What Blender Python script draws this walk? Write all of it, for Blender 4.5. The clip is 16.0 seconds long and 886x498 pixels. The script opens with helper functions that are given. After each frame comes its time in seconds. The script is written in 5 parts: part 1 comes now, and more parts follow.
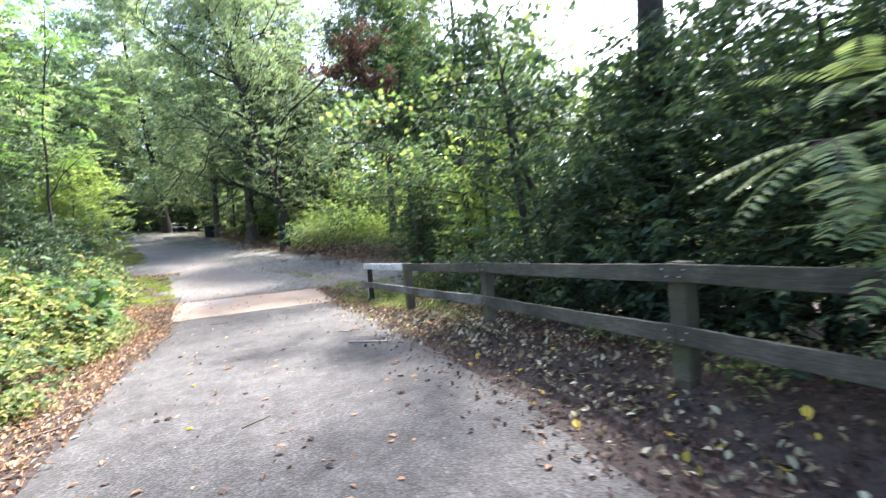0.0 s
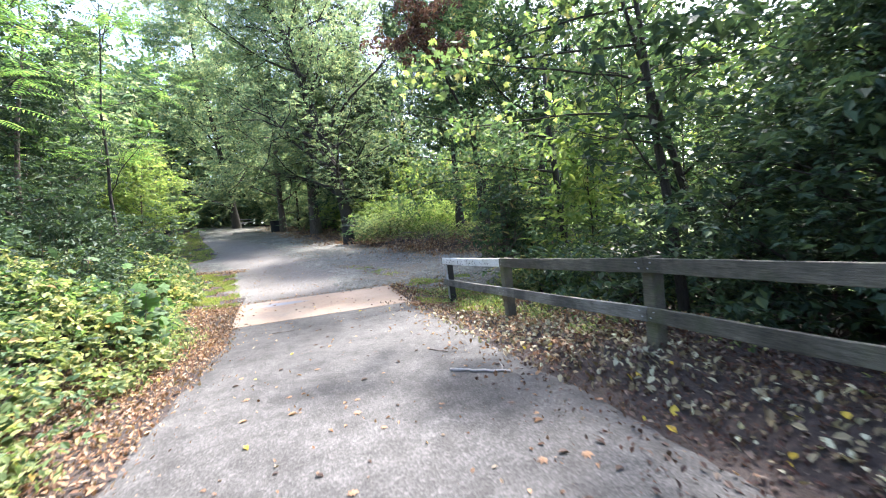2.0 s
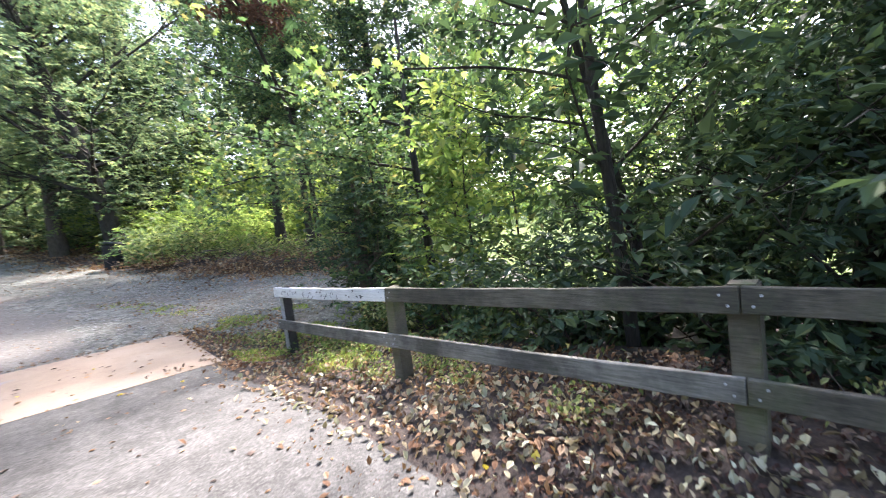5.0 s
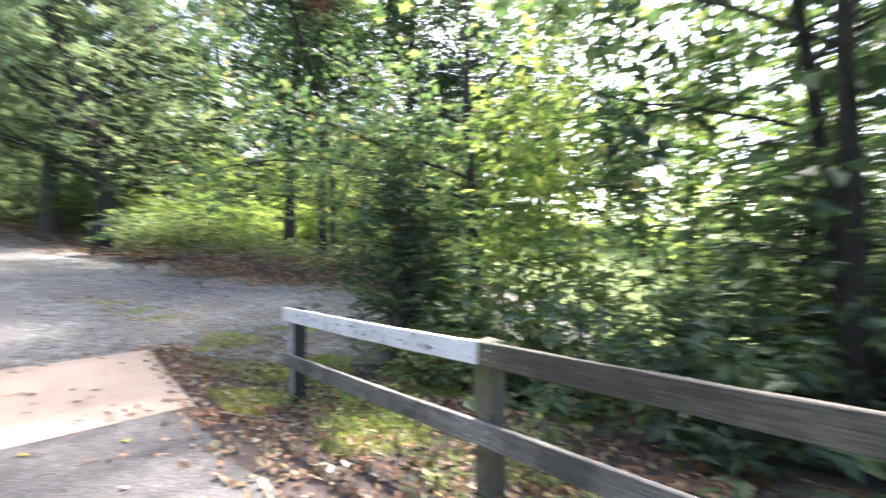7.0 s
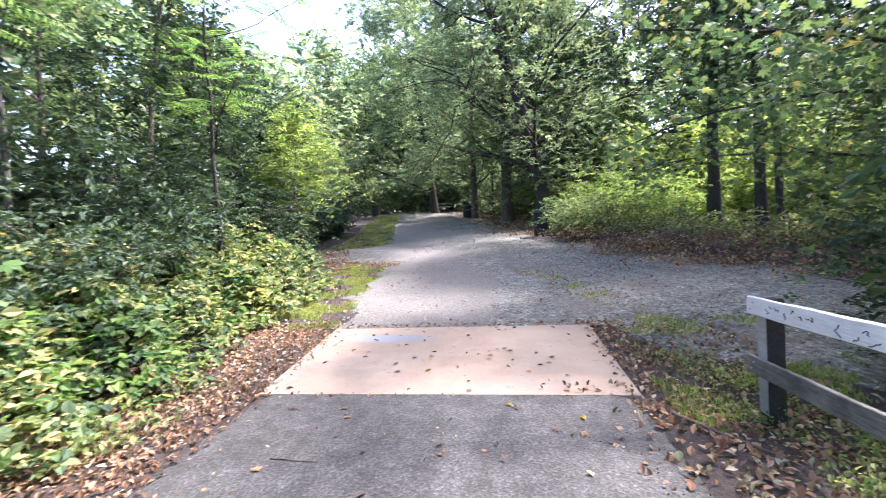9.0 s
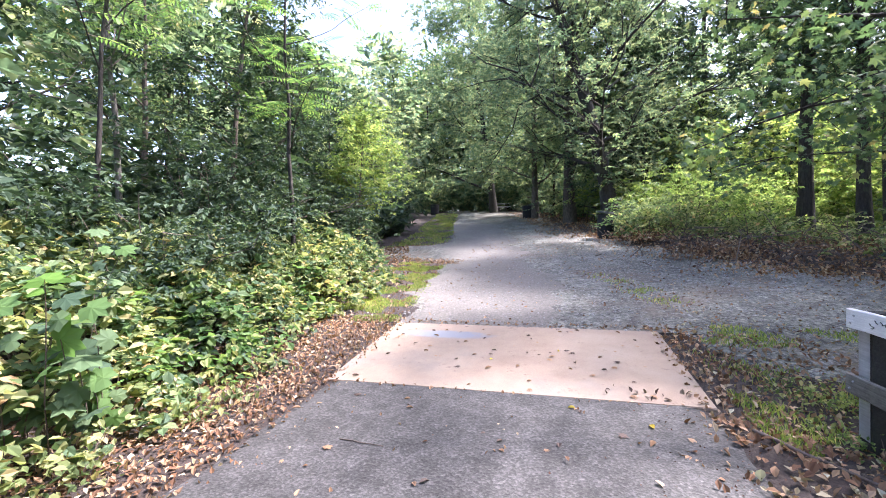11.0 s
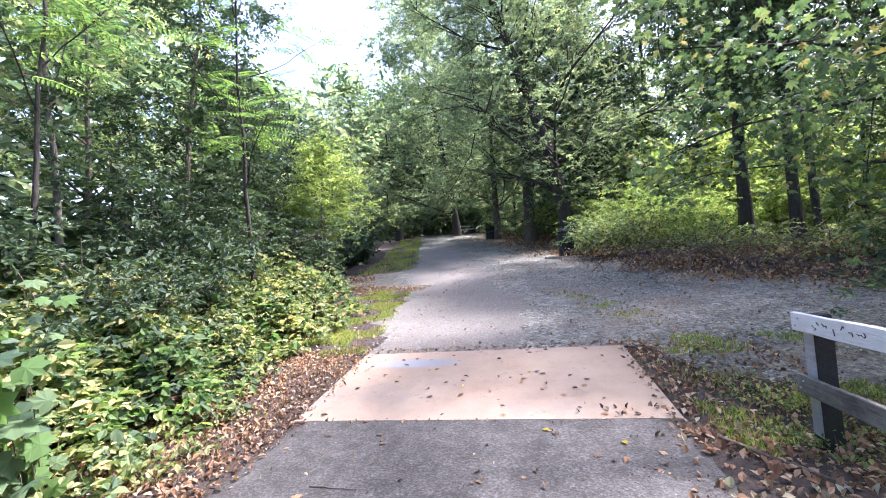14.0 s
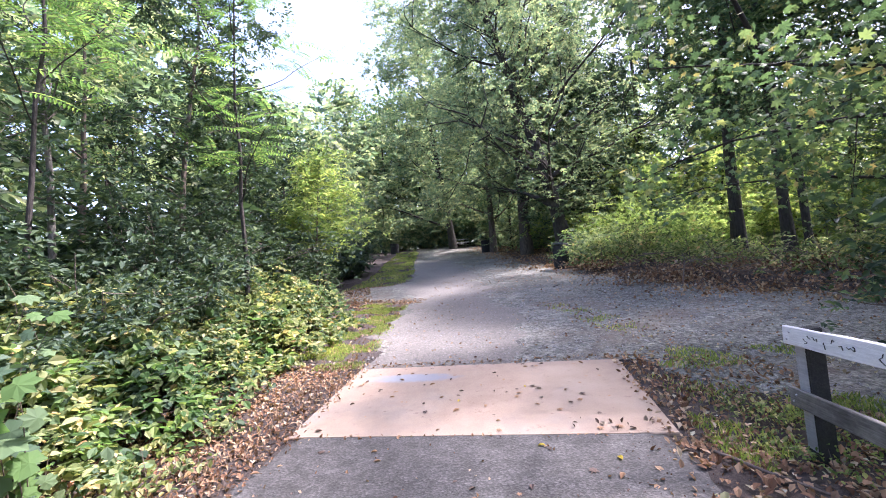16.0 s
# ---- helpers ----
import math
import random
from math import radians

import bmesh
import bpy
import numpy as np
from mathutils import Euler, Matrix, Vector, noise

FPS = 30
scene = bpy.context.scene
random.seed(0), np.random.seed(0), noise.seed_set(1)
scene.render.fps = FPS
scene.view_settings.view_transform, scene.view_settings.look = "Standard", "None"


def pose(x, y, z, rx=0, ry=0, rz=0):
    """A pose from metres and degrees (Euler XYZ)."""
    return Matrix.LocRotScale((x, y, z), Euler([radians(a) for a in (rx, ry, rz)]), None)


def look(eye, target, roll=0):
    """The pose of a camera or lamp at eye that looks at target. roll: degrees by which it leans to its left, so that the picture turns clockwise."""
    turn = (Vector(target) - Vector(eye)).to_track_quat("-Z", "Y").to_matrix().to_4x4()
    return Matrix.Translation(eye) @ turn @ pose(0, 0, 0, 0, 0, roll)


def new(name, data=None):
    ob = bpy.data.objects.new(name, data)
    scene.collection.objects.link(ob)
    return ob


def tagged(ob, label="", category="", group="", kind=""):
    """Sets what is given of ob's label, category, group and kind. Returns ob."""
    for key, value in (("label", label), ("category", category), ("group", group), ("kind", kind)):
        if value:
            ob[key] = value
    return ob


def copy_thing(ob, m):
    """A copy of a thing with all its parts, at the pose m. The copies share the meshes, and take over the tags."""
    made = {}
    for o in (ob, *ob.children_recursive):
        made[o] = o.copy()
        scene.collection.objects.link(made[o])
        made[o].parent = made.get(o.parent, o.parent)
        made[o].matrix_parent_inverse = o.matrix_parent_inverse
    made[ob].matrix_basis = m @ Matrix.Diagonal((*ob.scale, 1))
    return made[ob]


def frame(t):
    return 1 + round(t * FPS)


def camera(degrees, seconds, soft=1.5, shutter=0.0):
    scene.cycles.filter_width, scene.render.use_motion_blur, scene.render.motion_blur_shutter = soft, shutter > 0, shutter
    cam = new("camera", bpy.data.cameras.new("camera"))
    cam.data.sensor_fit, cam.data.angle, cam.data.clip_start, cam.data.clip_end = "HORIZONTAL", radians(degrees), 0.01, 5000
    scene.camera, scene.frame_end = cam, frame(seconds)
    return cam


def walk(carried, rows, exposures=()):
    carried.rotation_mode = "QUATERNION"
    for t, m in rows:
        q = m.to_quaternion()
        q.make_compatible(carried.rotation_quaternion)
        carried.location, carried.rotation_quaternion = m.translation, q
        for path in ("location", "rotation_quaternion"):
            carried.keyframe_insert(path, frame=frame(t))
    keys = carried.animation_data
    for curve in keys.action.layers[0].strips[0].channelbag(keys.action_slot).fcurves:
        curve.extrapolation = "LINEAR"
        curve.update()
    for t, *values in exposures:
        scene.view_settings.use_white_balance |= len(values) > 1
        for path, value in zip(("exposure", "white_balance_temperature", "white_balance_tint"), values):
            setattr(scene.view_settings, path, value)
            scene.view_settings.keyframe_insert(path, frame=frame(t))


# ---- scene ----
cam = camera(93.3, 16.0, 1.0, 0.6)
PATH = [
    (0, (0.452, 1.286, 1.441), (1.391, 3.05, 1.383), -4.0),
    (0.5, (0.385, 1.776, 1.463), (1.214, 3.589, 1.298), -3.6),
    (0.7, (0.352, 1.925, 1.485), (1.137, 3.756, 1.313), -3.7),
    (1, (0.457, 2.197, 1.49), (1.207, 4.046, 1.348), -4.7),
    (1.5, (0.489, 2.653, 1.489), (1.238, 4.504, 1.378), -5.4),
    (2, (0.523, 3.163, 1.474), (1.219, 5.036, 1.39), -5.4),
    (2.5, (0.556, 3.651, 1.483), (1.313, 5.502, 1.445), -5.3),
    (3, (0.624, 4.116, 1.5), (1.445, 5.939, 1.469), -6.0),
    (3.5, (0.716, 4.561, 1.497), (1.698, 6.301, 1.416), -5.9),
    (4, (0.841, 4.981, 1.465), (2.059, 6.561, 1.325), -6.7),
    (4.2, (0.909, 5.132, 1.477), (2.166, 6.682, 1.345), -7.2),
    (6.3, (1.608, 6.884, 1.517), (3.253, 8.02, 1.449), 0.3),
    (6.5, (1.676, 7.078, 1.481), (3.311, 8.228, 1.426), 2.2),
    (7, (1.789, 7.517, 1.491), (3.201, 8.933, 1.498), 0.4),
    (7.5, (1.832, 7.958, 1.476), (2.72, 9.749, 1.446), -0.5),
    (8, (1.815, 8.186, 1.451), (2.153, 10.157, 1.413), -1.4),
    (8.5, (1.723, 8.213, 1.461), (1.662, 10.211, 1.397), -2.0),
    (9, (1.719, 8.174, 1.483), (1.469, 10.157, 1.417), -2.6),
    (9.5, (1.668, 8.111, 1.454), (1.249, 10.064, 1.371), -1.5),
    (9.7, (1.649, 8.087, 1.454), (1.178, 10.029, 1.365), -0.9),
    (11.8, (1.657, 8.134, 1.471), (1.14, 10.065, 1.422), -1.1),
    (12, (1.653, 8.136, 1.47), (1.155, 10.072, 1.42), -1.5),
    (12.5, (1.645, 8.147, 1.475), (1.203, 10.097, 1.441), -2.7),
    (13, (1.659, 8.148, 1.481), (1.252, 10.107, 1.468), -3.6),
    (13.5, (1.662, 8.133, 1.488), (1.288, 10.098, 1.501), -4.0),
    (14, (1.669, 8.124, 1.499), (1.318, 10.093, 1.547), -4.4),
    (14.5, (1.668, 8.114, 1.502), (1.343, 10.086, 1.577), -4.6),
    (15, (1.678, 8.107, 1.502), (1.374, 10.081, 1.601), -4.7),
    (15.5, (1.685, 8.099, 1.511), (1.382, 10.072, 1.62), -4.7),
    (16, (1.678, 8.1, 1.512), (1.353, 10.07, 1.62), -4.5),
]
EXPOSURES = [(0, 3.02, 6300, 14), (2, 3.0, 6250, 14), (4, 3.0, 6350, 16), (6.3, 3.42, 6650, 18), (7.2, 3.4, 6450, 19), (8.5, 3.05, 6200, 22), (10, 2.93, 6150, 24), (14.6, 2.86, 6100, 25), (16, 2.78, 6150, 29)]
walk(cam, [(t, look(eye, target, roll)) for t, eye, target, roll in PATH], EXPOSURES)

# ---------------------------------------------------------------- world, sun
SUN_AZ, SUN_EL = 59.0, 56.0          # degrees to the right of +y, and above the horizon
world = bpy.data.worlds.new("world")
scene.world = world
world.use_nodes = True
_wn = world.node_tree.nodes
_sky = _wn.new("ShaderNodeTexSky")
_sky.sky_type, _sky.sun_disc = "NISHITA", False
_sky.sun_elevation, _sky.sun_rotation = radians(SUN_EL), radians(SUN_AZ)
_sky.dust_density, _sky.ozone_density, _sky.air_density = 3.0, 1.0, 1.0
_wn["Background"].inputs["Strength"].default_value = 0.12
world.node_tree.links.new(_sky.outputs[0], _wn["Background"].inputs["Color"])
_sd = bpy.data.lights.new("sun", "SUN")
_sd.energy, _sd.angle, _sd.color = 2.8, radians(5.0), (1.0, 0.96, 0.91)
sun = new("sun", _sd)
_a, _e = radians(SUN_AZ), radians(SUN_EL)
sun.matrix_world = look((0, 0, 30), (-math.sin(_a) * math.cos(_e), -math.cos(_a) * math.cos(_e), 30 - math.sin(_e)))


# ---------------------------------------------------------------- materials
def node_mat(name):
    m = bpy.data.materials.new(name)
    m.use_nodes = True
    nt = m.node_tree
    return m, nt, nt.nodes["Principled BSDF"]


def noise_node(nt, scale, detail=4.0, rough=0.6, coord=None):
    n = nt.nodes.new("ShaderNodeTexNoise")
    n.inputs["Scale"].default_value, n.inputs["Detail"].default_value, n.inputs["Roughness"].default_value = scale, detail, rough
    if coord is not None:
        nt.links.new(coord, n.inputs["Vector"])
    return n.outputs["Fac"]


def ramp(nt, fac, stops):
    r = nt.nodes.new("ShaderNodeValToRGB")
    els = r.color_ramp.elements
    while len(els) < len(stops):
        els.new(0.5)
    for e, (p, c) in zip(els, stops):
        e.position, e.color = p, (*c, 1)
    nt.links.new(fac, r.inputs["Fac"])
    return r.outputs["Color"]


def mixc(nt, fac, a, b, mode="MIX"):
    n = nt.nodes.new("ShaderNodeMix")
    n.data_type, n.blend_type = "RGBA", mode
    for sock, v in ((n.inputs[0], fac), (n.inputs[6], a), (n.inputs[7], b)):
        if isinstance(v, (int, float)):
            sock.default_value = v
        elif isinstance(v, tuple):
            sock.default_value = (*v, 1)
        else:
            nt.links.new(v, sock)
    return n.outputs[2]


def bump(nt, bsdf, height, strength, dist):
    b = nt.nodes.new("ShaderNodeBump")
    b.inputs["Strength"].default_value, b.inputs["Distance"].default_value = strength, dist
    nt.links.new(height, b.inputs["Height"])
    nt.links.new(b.outputs["Normal"], bsdf.inputs["Normal"])


def coords(nt, kind="Object"):
    return nt.nodes.new("ShaderNodeTexCoord").outputs[kind]


def surface(name, big, small, fine, rough=0.9, bump_scale=60, bump_dist=0.01, kind="Object"):
    """Two scales of colour: big = (scale, c1, c2), small = (scale, c1, c2) over it, fine = strength of the second."""
    m, nt, b = node_mat(name)
    co = coords(nt, kind)
    c1 = ramp(nt, noise_node(nt, big[0], 5, 0.6, co), [(0.35, big[1]), (0.65, big[2])])
    c2 = ramp(nt, noise_node(nt, small[0], 6, 0.75, co), [(0.38, small[1]), (0.62, small[2])])
    nt.links.new(mixc(nt, fine, c1, c2), b.inputs["Base Color"])
    b.inputs["Roughness"].default_value = rough
    bump(nt, b, noise_node(nt, bump_scale, 6, 0.7, co), 0.6, bump_dist)
    return m


def leaf_mat(name, stops, trans=0.36, gloss=0.16, rough=0.55):
    """Leaf: each leaf takes its own colour; light goes through it."""
    m, nt, b = node_mat(name)
    geo = nt.nodes.new("ShaderNodeNewGeometry")
    col = ramp(nt, geo.outputs["Random Per Island"], stops)
    patch = ramp(nt, noise_node(nt, 0.9, 3, 0.6, geo.outputs["Position"]), [(0.3, (0.7, 0.74, 0.76)), (0.7, (1.2, 1.15, 1.0))])
    col = mixc(nt, 1.0, col, patch, "MULTIPLY")
    nt.links.new(col, b.inputs["Base Color"])
    b.inputs["Roughness"].default_value = rough
    b.inputs["Specular IOR Level"].default_value = gloss
    tr = nt.nodes.new("ShaderNodeBsdfTranslucent")
    warm = mixc(nt, 1.0, col, (1.5, 1.62, 1.0), "MULTIPLY")
    nt.links.new(warm, tr.inputs["Color"])
    mx = nt.nodes.new("ShaderNodeMixShader")
    mx.inputs[0].default_value = trans
    nt.links.new(b.outputs[0], mx.inputs[1])
    nt.links.new(tr.outputs[0], mx.inputs[2])
    nt.links.new(mx.outputs[0], nt.nodes["Material Output"].inputs["Surface"])
    return m


def bark_mat(name, c1, c2):
    m, nt, b = node_mat(name)
    co = coords(nt, "Object")
    mp = nt.nodes.new("ShaderNodeMapping")
    mp.inputs["Scale"].default_value = (1, 1, 0.18)
    nt.links.new(co, mp.inputs["Vector"])
    f = noise_node(nt, 26, 6, 0.7, mp.outputs[0])
    base = ramp(nt, f, [(0.35, c1), (0.62, c2)])
    moss = ramp(nt, noise_node(nt, 2.2, 4, 0.6, co), [(0.55, (0, 0, 0)), (0.7, (1, 1, 1))])
    nt.links.new(mixc(nt, moss, base, (0.055, 0.06, 0.035)), b.inputs["Base Color"])
    b.inputs["Roughness"].default_value = 0.95
    bump(nt, b, f, 0.9, 0.03)
    return m


def wood_mat(name, dark, light, green=0.0, grime=0.45):
    """Weathered board with grain along its length (the board's own y) and stains."""
    m, nt, b = node_mat(name)
    co = coords(nt, "Object")
    mp = nt.nodes.new("ShaderNodeMapping")
    mp.inputs["Scale"].default_value = (14, 0.7, 14)
    nt.links.new(co, mp.inputs["Vector"])
    grain = noise_node(nt, 6, 6, 0.75, mp.outputs[0])
    base = ramp(nt, grain, [(0.3, dark), (0.68, light)])
    stain = ramp(nt, noise_node(nt, 1.7, 5, 0.7, co), [(0.4, (grime, grime, grime)), (0.62, (1, 1, 1))])
    c = mixc(nt, 1.0, base, stain, "MULTIPLY")
    alg = ramp(nt, noise_node(nt, 3.1, 4, 0.7, co), [(0.5, (0, 0, 0)), (0.72, (green, green, green))])
    nt.links.new(mixc(nt, alg, c, (0.06, 0.085, 0.03)), b.inputs["Base Color"])
    b.inputs["Roughness"].default_value = 0.9
    bump(nt, b, grain, 0.7, 0.006)
    return m


M_SOIL = surface("leafy_soil", (1.3, (0.021, 0.0155, 0.0145), (0.043, 0.032, 0.028)), (30, (0.015, 0.0115, 0.0105), (0.08, 0.058, 0.048)), 0.6, 0.97, 40, 0.03)
M_MEADOW = surface("meadow_green", (0.4, (0.07, 0.115, 0.025), (0.13, 0.18, 0.04)), (9, (0.04, 0.07, 0.015), (0.15, 0.21, 0.05)), 0.5, 0.95, 20, 0.05)
M_DUST = surface("packed_stone_dust", (.8, (0.0880, 0.0812, 0.0731), (0.1534, 0.1400, 0.1242)), (26, (0.0568, 0.0518, 0.0469), (0.2414, 0.2212, 0.1960)), 0.55, 0.93, 60, 0.012)


def asphalt_mat():
    m, nt, b = node_mat("worn_asphalt")
    co = coords(nt)
    agg = nt.nodes.new("ShaderNodeTexVoronoi")
    agg.inputs["Scale"].default_value = 62
    nt.links.new(co, agg.inputs["Vector"])
    stone = ramp(nt, agg.outputs["Color"], [(0.2, (0.0294, 0.0287, 0.0272)), (0.55, (0.0628, 0.0614, 0.0590)), (0.9, (0.1259, 0.1232, 0.1178))])
    wear = ramp(nt, noise_node(nt, 0.9, 6, 0.65, co), [(0.32, (0.0461, 0.0449, 0.0432)), (0.68, (0.1013, 0.0987, 0.0949))])
    c = mixc(nt, 0.5, wear, stone)
    mp = nt.nodes.new("ShaderNodeMapping")
    mp.inputs["Scale"].default_value = (2.2, 0.16, 1)
    nt.links.new(co, mp.inputs["Vector"])
    streak = ramp(nt, noise_node(nt, 1.6, 5, 0.65, mp.outputs[0]), [(0.35, (0.88, 0.87, 0.87)), (0.65, (1.08, 1.07, 1.07))])
    c = mixc(nt, 1.0, c, streak, "MULTIPLY")
    # Dark blotches put the canopy's shade into the asphalt colour.
    shade_blot = ramp(nt, noise_node(nt, 3.3, 6, 0.72, co), [(0.38, (0.66, 0.65, 0.65)), (0.56, (1.08, 1.08, 1.08))])
    grit = ramp(nt, noise_node(nt, 42, 3, 0.8, co), [(0.4, (0.62, 0.62, 0.62)), (0.52, (1, 1, 1)), (0.64, (1.38, 1.37, 1.35))])
    smudge = ramp(nt, noise_node(nt, 8.5, 6, 0.75, co), [(0.4, (0.8, 0.79, 0.78)), (0.55, (1, 1, 1)), (0.68, (1.32, 1.31, 1.3))])
    c = mixc(nt, 1.0, c, smudge, "MULTIPLY")
    c = mixc(nt, 1.0, c, grit, "MULTIPLY")
    c = mixc(nt, 1.0, c, shade_blot, "MULTIPLY")
    nt.links.new(c, b.inputs["Base Color"])
    b.inputs["Roughness"].default_value = 0.82
    bump(nt, b, agg.outputs["Distance"], 0.5, 0.006)
    return m


def gravel_mat():
    m, nt, b = node_mat("crushed_gravel")
    co = coords(nt)
    agg = nt.nodes.new("ShaderNodeTexVoronoi")
    agg.inputs["Scale"].default_value = 30
    nt.links.new(co, agg.inputs["Vector"])
    stone = ramp(nt, agg.outputs["Color"], [(0.15, (0.0559, 0.0569, 0.0512)), (0.5, (0.1230, 0.1248, 0.1097)), (0.92, (0.2354, 0.2333, 0.1945))])
    area = ramp(nt, noise_node(nt, 0.42, 5, 0.62, co), [(0.36, (0.0610, 0.0641, 0.0603)), (0.48, (0.1157, 0.1182, 0.1050)), (0.58, (0.2209, 0.2244, 0.1945)), (0.68, (0.1788, 0.1547, 0.1120))])
    c = mixc(nt, 0.5, area, stone)
    d = ramp(nt, noise_node(nt, 15, 6, 0.8, co), [(0.4, (0.36, 0.35, 0.34)), (0.5, (0.95, 0.95, 0.95)), (0.62, (1.6, 1.58, 1.55))])
    c = mixc(nt, 1.0, c, d, "MULTIPLY")
    lump = ramp(nt, noise_node(nt, 4.3, 6, 0.8, co), [(0.4, (0.55, 0.54, 0.54)), (0.5, (1, 1, 1)), (0.62, (1.35, 1.34, 1.33))])
    c = mixc(nt, 1.0, c, lump, "MULTIPLY")
    mud = ramp(nt, noise_node(nt, 0.8, 6, 0.7, co), [(0.5, (0, 0, 0)), (0.66, (0.75, 0.75, 0.75))])
    nt.links.new(mixc(nt, mud, c, (0.12, 0.092, 0.07)), b.inputs["Base Color"])
    b.inputs["Roughness"].default_value = 0.92
    bump(nt, b, agg.outputs["Distance"], 0.8, 0.012)
    return m


def concrete_mat():
    m, nt, b = node_mat("sandy_concrete")
    co = coords(nt)
    area = ramp(nt, noise_node(nt, 1.1, 6, 0.65, co), [(0.3, (0.2352, 0.1711, 0.1269)), (0.52, (0.3081, 0.2327, 0.1753)), (0.7, (0.3528, 0.2771, 0.2150))])
    fine = ramp(nt, noise_node(nt, 140, 4, 0.8, co), [(0.35, (0.84, 0.83, 0.82)), (0.65, (1.08, 1.08, 1.08))])
    c = mixc(nt, 1.0, area, fine, "MULTIPLY")
    spots = ramp(nt, noise_node(nt, 9, 6, 0.75, co), [(0.6, (1, 1, 1)), (0.72, (0.6, 0.53, 0.48))])
    c = mixc(nt, 1.0, c, spots, "MULTIPLY")
    damp = ramp(nt, noise_node(nt, 0.75, 5, 0.6, co), [(0.5, (1, 1, 1)), (0.64, (0.76, 0.82, 0.9))])
    c = mixc(nt, 1.0, c, damp, "MULTIPLY")
    mp = nt.nodes.new("ShaderNodeMapping")
    mp.vector_type = "TEXTURE"
    mp.inputs["Location"].default_value, mp.inputs["Scale"].default_value = (.25, 13.5, .15), (.85, .22, 1)
    nt.links.new(co, mp.inputs["Vector"])
    gr = nt.nodes.new("ShaderNodeTexGradient")
    gr.gradient_type = "SPHERICAL"
    nt.links.new(mp.outputs[0], gr.inputs["Vector"])
    rag = mixc(nt, 1.0, gr.outputs["Color"], noise_node(nt, 7, 5, .7, co), "MULTIPLY")
    paint = ramp(nt, rag, [(0.08, (0, 0, 0)), (0.25, (.85, .85, .85))])
    c = mixc(nt, paint, c, (.2, .225, .265))                  # rubbed-off bluish paint
    nt.links.new(c, b.inputs["Base Color"])
    b.inputs["Roughness"].default_value = 0.85
    bump(nt, b, noise_node(nt, 70, 6, 0.75, co), 0.35, 0.004)
    return m


M_ASPHALT, M_GRAVEL, M_CONCRETE = asphalt_mat(), gravel_mat(), concrete_mat()
M_WOOD = wood_mat("grey_weathered_wood", (0.0480, 0.0430, 0.0337), (0.1747, 0.1571, 0.1246), 0.35)
M_BLEACHED = wood_mat("sun_bleached_wood", (0.085, 0.08, 0.071), (0.29, 0.277, 0.252), 0.15, 0.35)
M_POST = wood_mat("old_post_wood", (0.0765, 0.0646, 0.0459), (0.187, 0.1658, 0.1232), 0.8)
M_POSTDARK = wood_mat("dark_post_wood", (0.02, 0.018, 0.017), (0.06, 0.056, 0.052), 0.2)
M_WHITE = wood_mat("flaking_white_paint", (0.55, 0.56, 0.58), (0.8, 0.8, 0.82), 0.0, 0.82)
M_PALE = wood_mat("pale_worn_paint", (0.488, 0.5002, 0.5246), (0.7564, 0.7686, 0.793), 0.0, 0.75)
M_BARK = bark_mat("grey_brown_bark", (0.035, 0.028, 0.022), (0.13, 0.105, 0.085))
M_BARKD = bark_mat("dark_bark", (0.012, 0.01, 0.009), (0.046, 0.038, 0.032))
M_BARKL = bark_mat("pale_smooth_bark", (0.07, 0.062, 0.053), (0.16, 0.148, 0.13))
L_MID = leaf_mat("leaf_mid_green", [(0.0, (0.0547, 0.0954, 0.0639)), (0.5, (0.0954, 0.1564, 0.0851)), (0.9, (0.1684, 0.2234, 0.1113)), (1.0, (0.3311, 0.2705, 0.1379))])
# Dark green leaf; the thickets' shade is put into its colour.
L_DARK = leaf_mat("leaf_dark_shaded", [(0.0, (0.02997, 0.05098, 0.0407)), (0.6, (0.05093, 0.0864, 0.05473)), (1.0, (0.09144, 0.1274, 0.06556))], 0.24, 0.16)
# Lime leaf colour; also carries sunlight on bushes in the clearing.
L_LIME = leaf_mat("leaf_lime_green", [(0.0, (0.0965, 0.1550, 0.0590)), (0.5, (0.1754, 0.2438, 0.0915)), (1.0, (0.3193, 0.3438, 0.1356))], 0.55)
L_BUSH = leaf_mat("leaf_bramble", [(0.0, (0.0553, 0.0879, 0.0406)), (0.4, (0.1531, 0.1965, 0.0857)), (0.78, (0.3003, 0.3154, 0.1578)), (0.93, (0.4044, 0.3775, 0.2075)), (1.0, (0.4166, 0.2586, 0.1443))], 0.4)
L_BLUE = leaf_mat("leaf_pale_green", [(0.0, (0.1183, 0.1606, 0.09561)), (0.6, (0.2291, 0.297, 0.1597)), (1.0, (0.3905, 0.4202, 0.2246))], 0.4, 0.22, 0.5)
# Haze of distance is put into these paler, bluer leaves.
L_FAR = leaf_mat("leaf_hazy_canopy", [(0.0, (0.07859, 0.1286, 0.1098)), (0.5, (0.1501, 0.2052, 0.154)), (1.0, (0.292, 0.3079, 0.2147))], 0.58)
L_FROND = leaf_mat("leaf_frond_green", [(0.0, (0.0650, 0.1248, 0.0584)), (0.6, (0.1170, 0.2080, 0.0805)), (1.0, (0.2210, 0.2912, 0.1103))], 0.5)
# Brighter lime leaf with the clearing's sunlight put into the colour.
L_SUNLIT = leaf_mat("leaf_sunlit_lime", [(0.0, (0.15, 0.24, 0.09)), (0.5, (0.28, 0.38, 0.14)), (1.0, (0.42, 0.48, 0.2))], 0.45)
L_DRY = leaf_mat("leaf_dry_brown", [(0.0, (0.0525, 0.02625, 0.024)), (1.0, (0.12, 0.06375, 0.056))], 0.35)
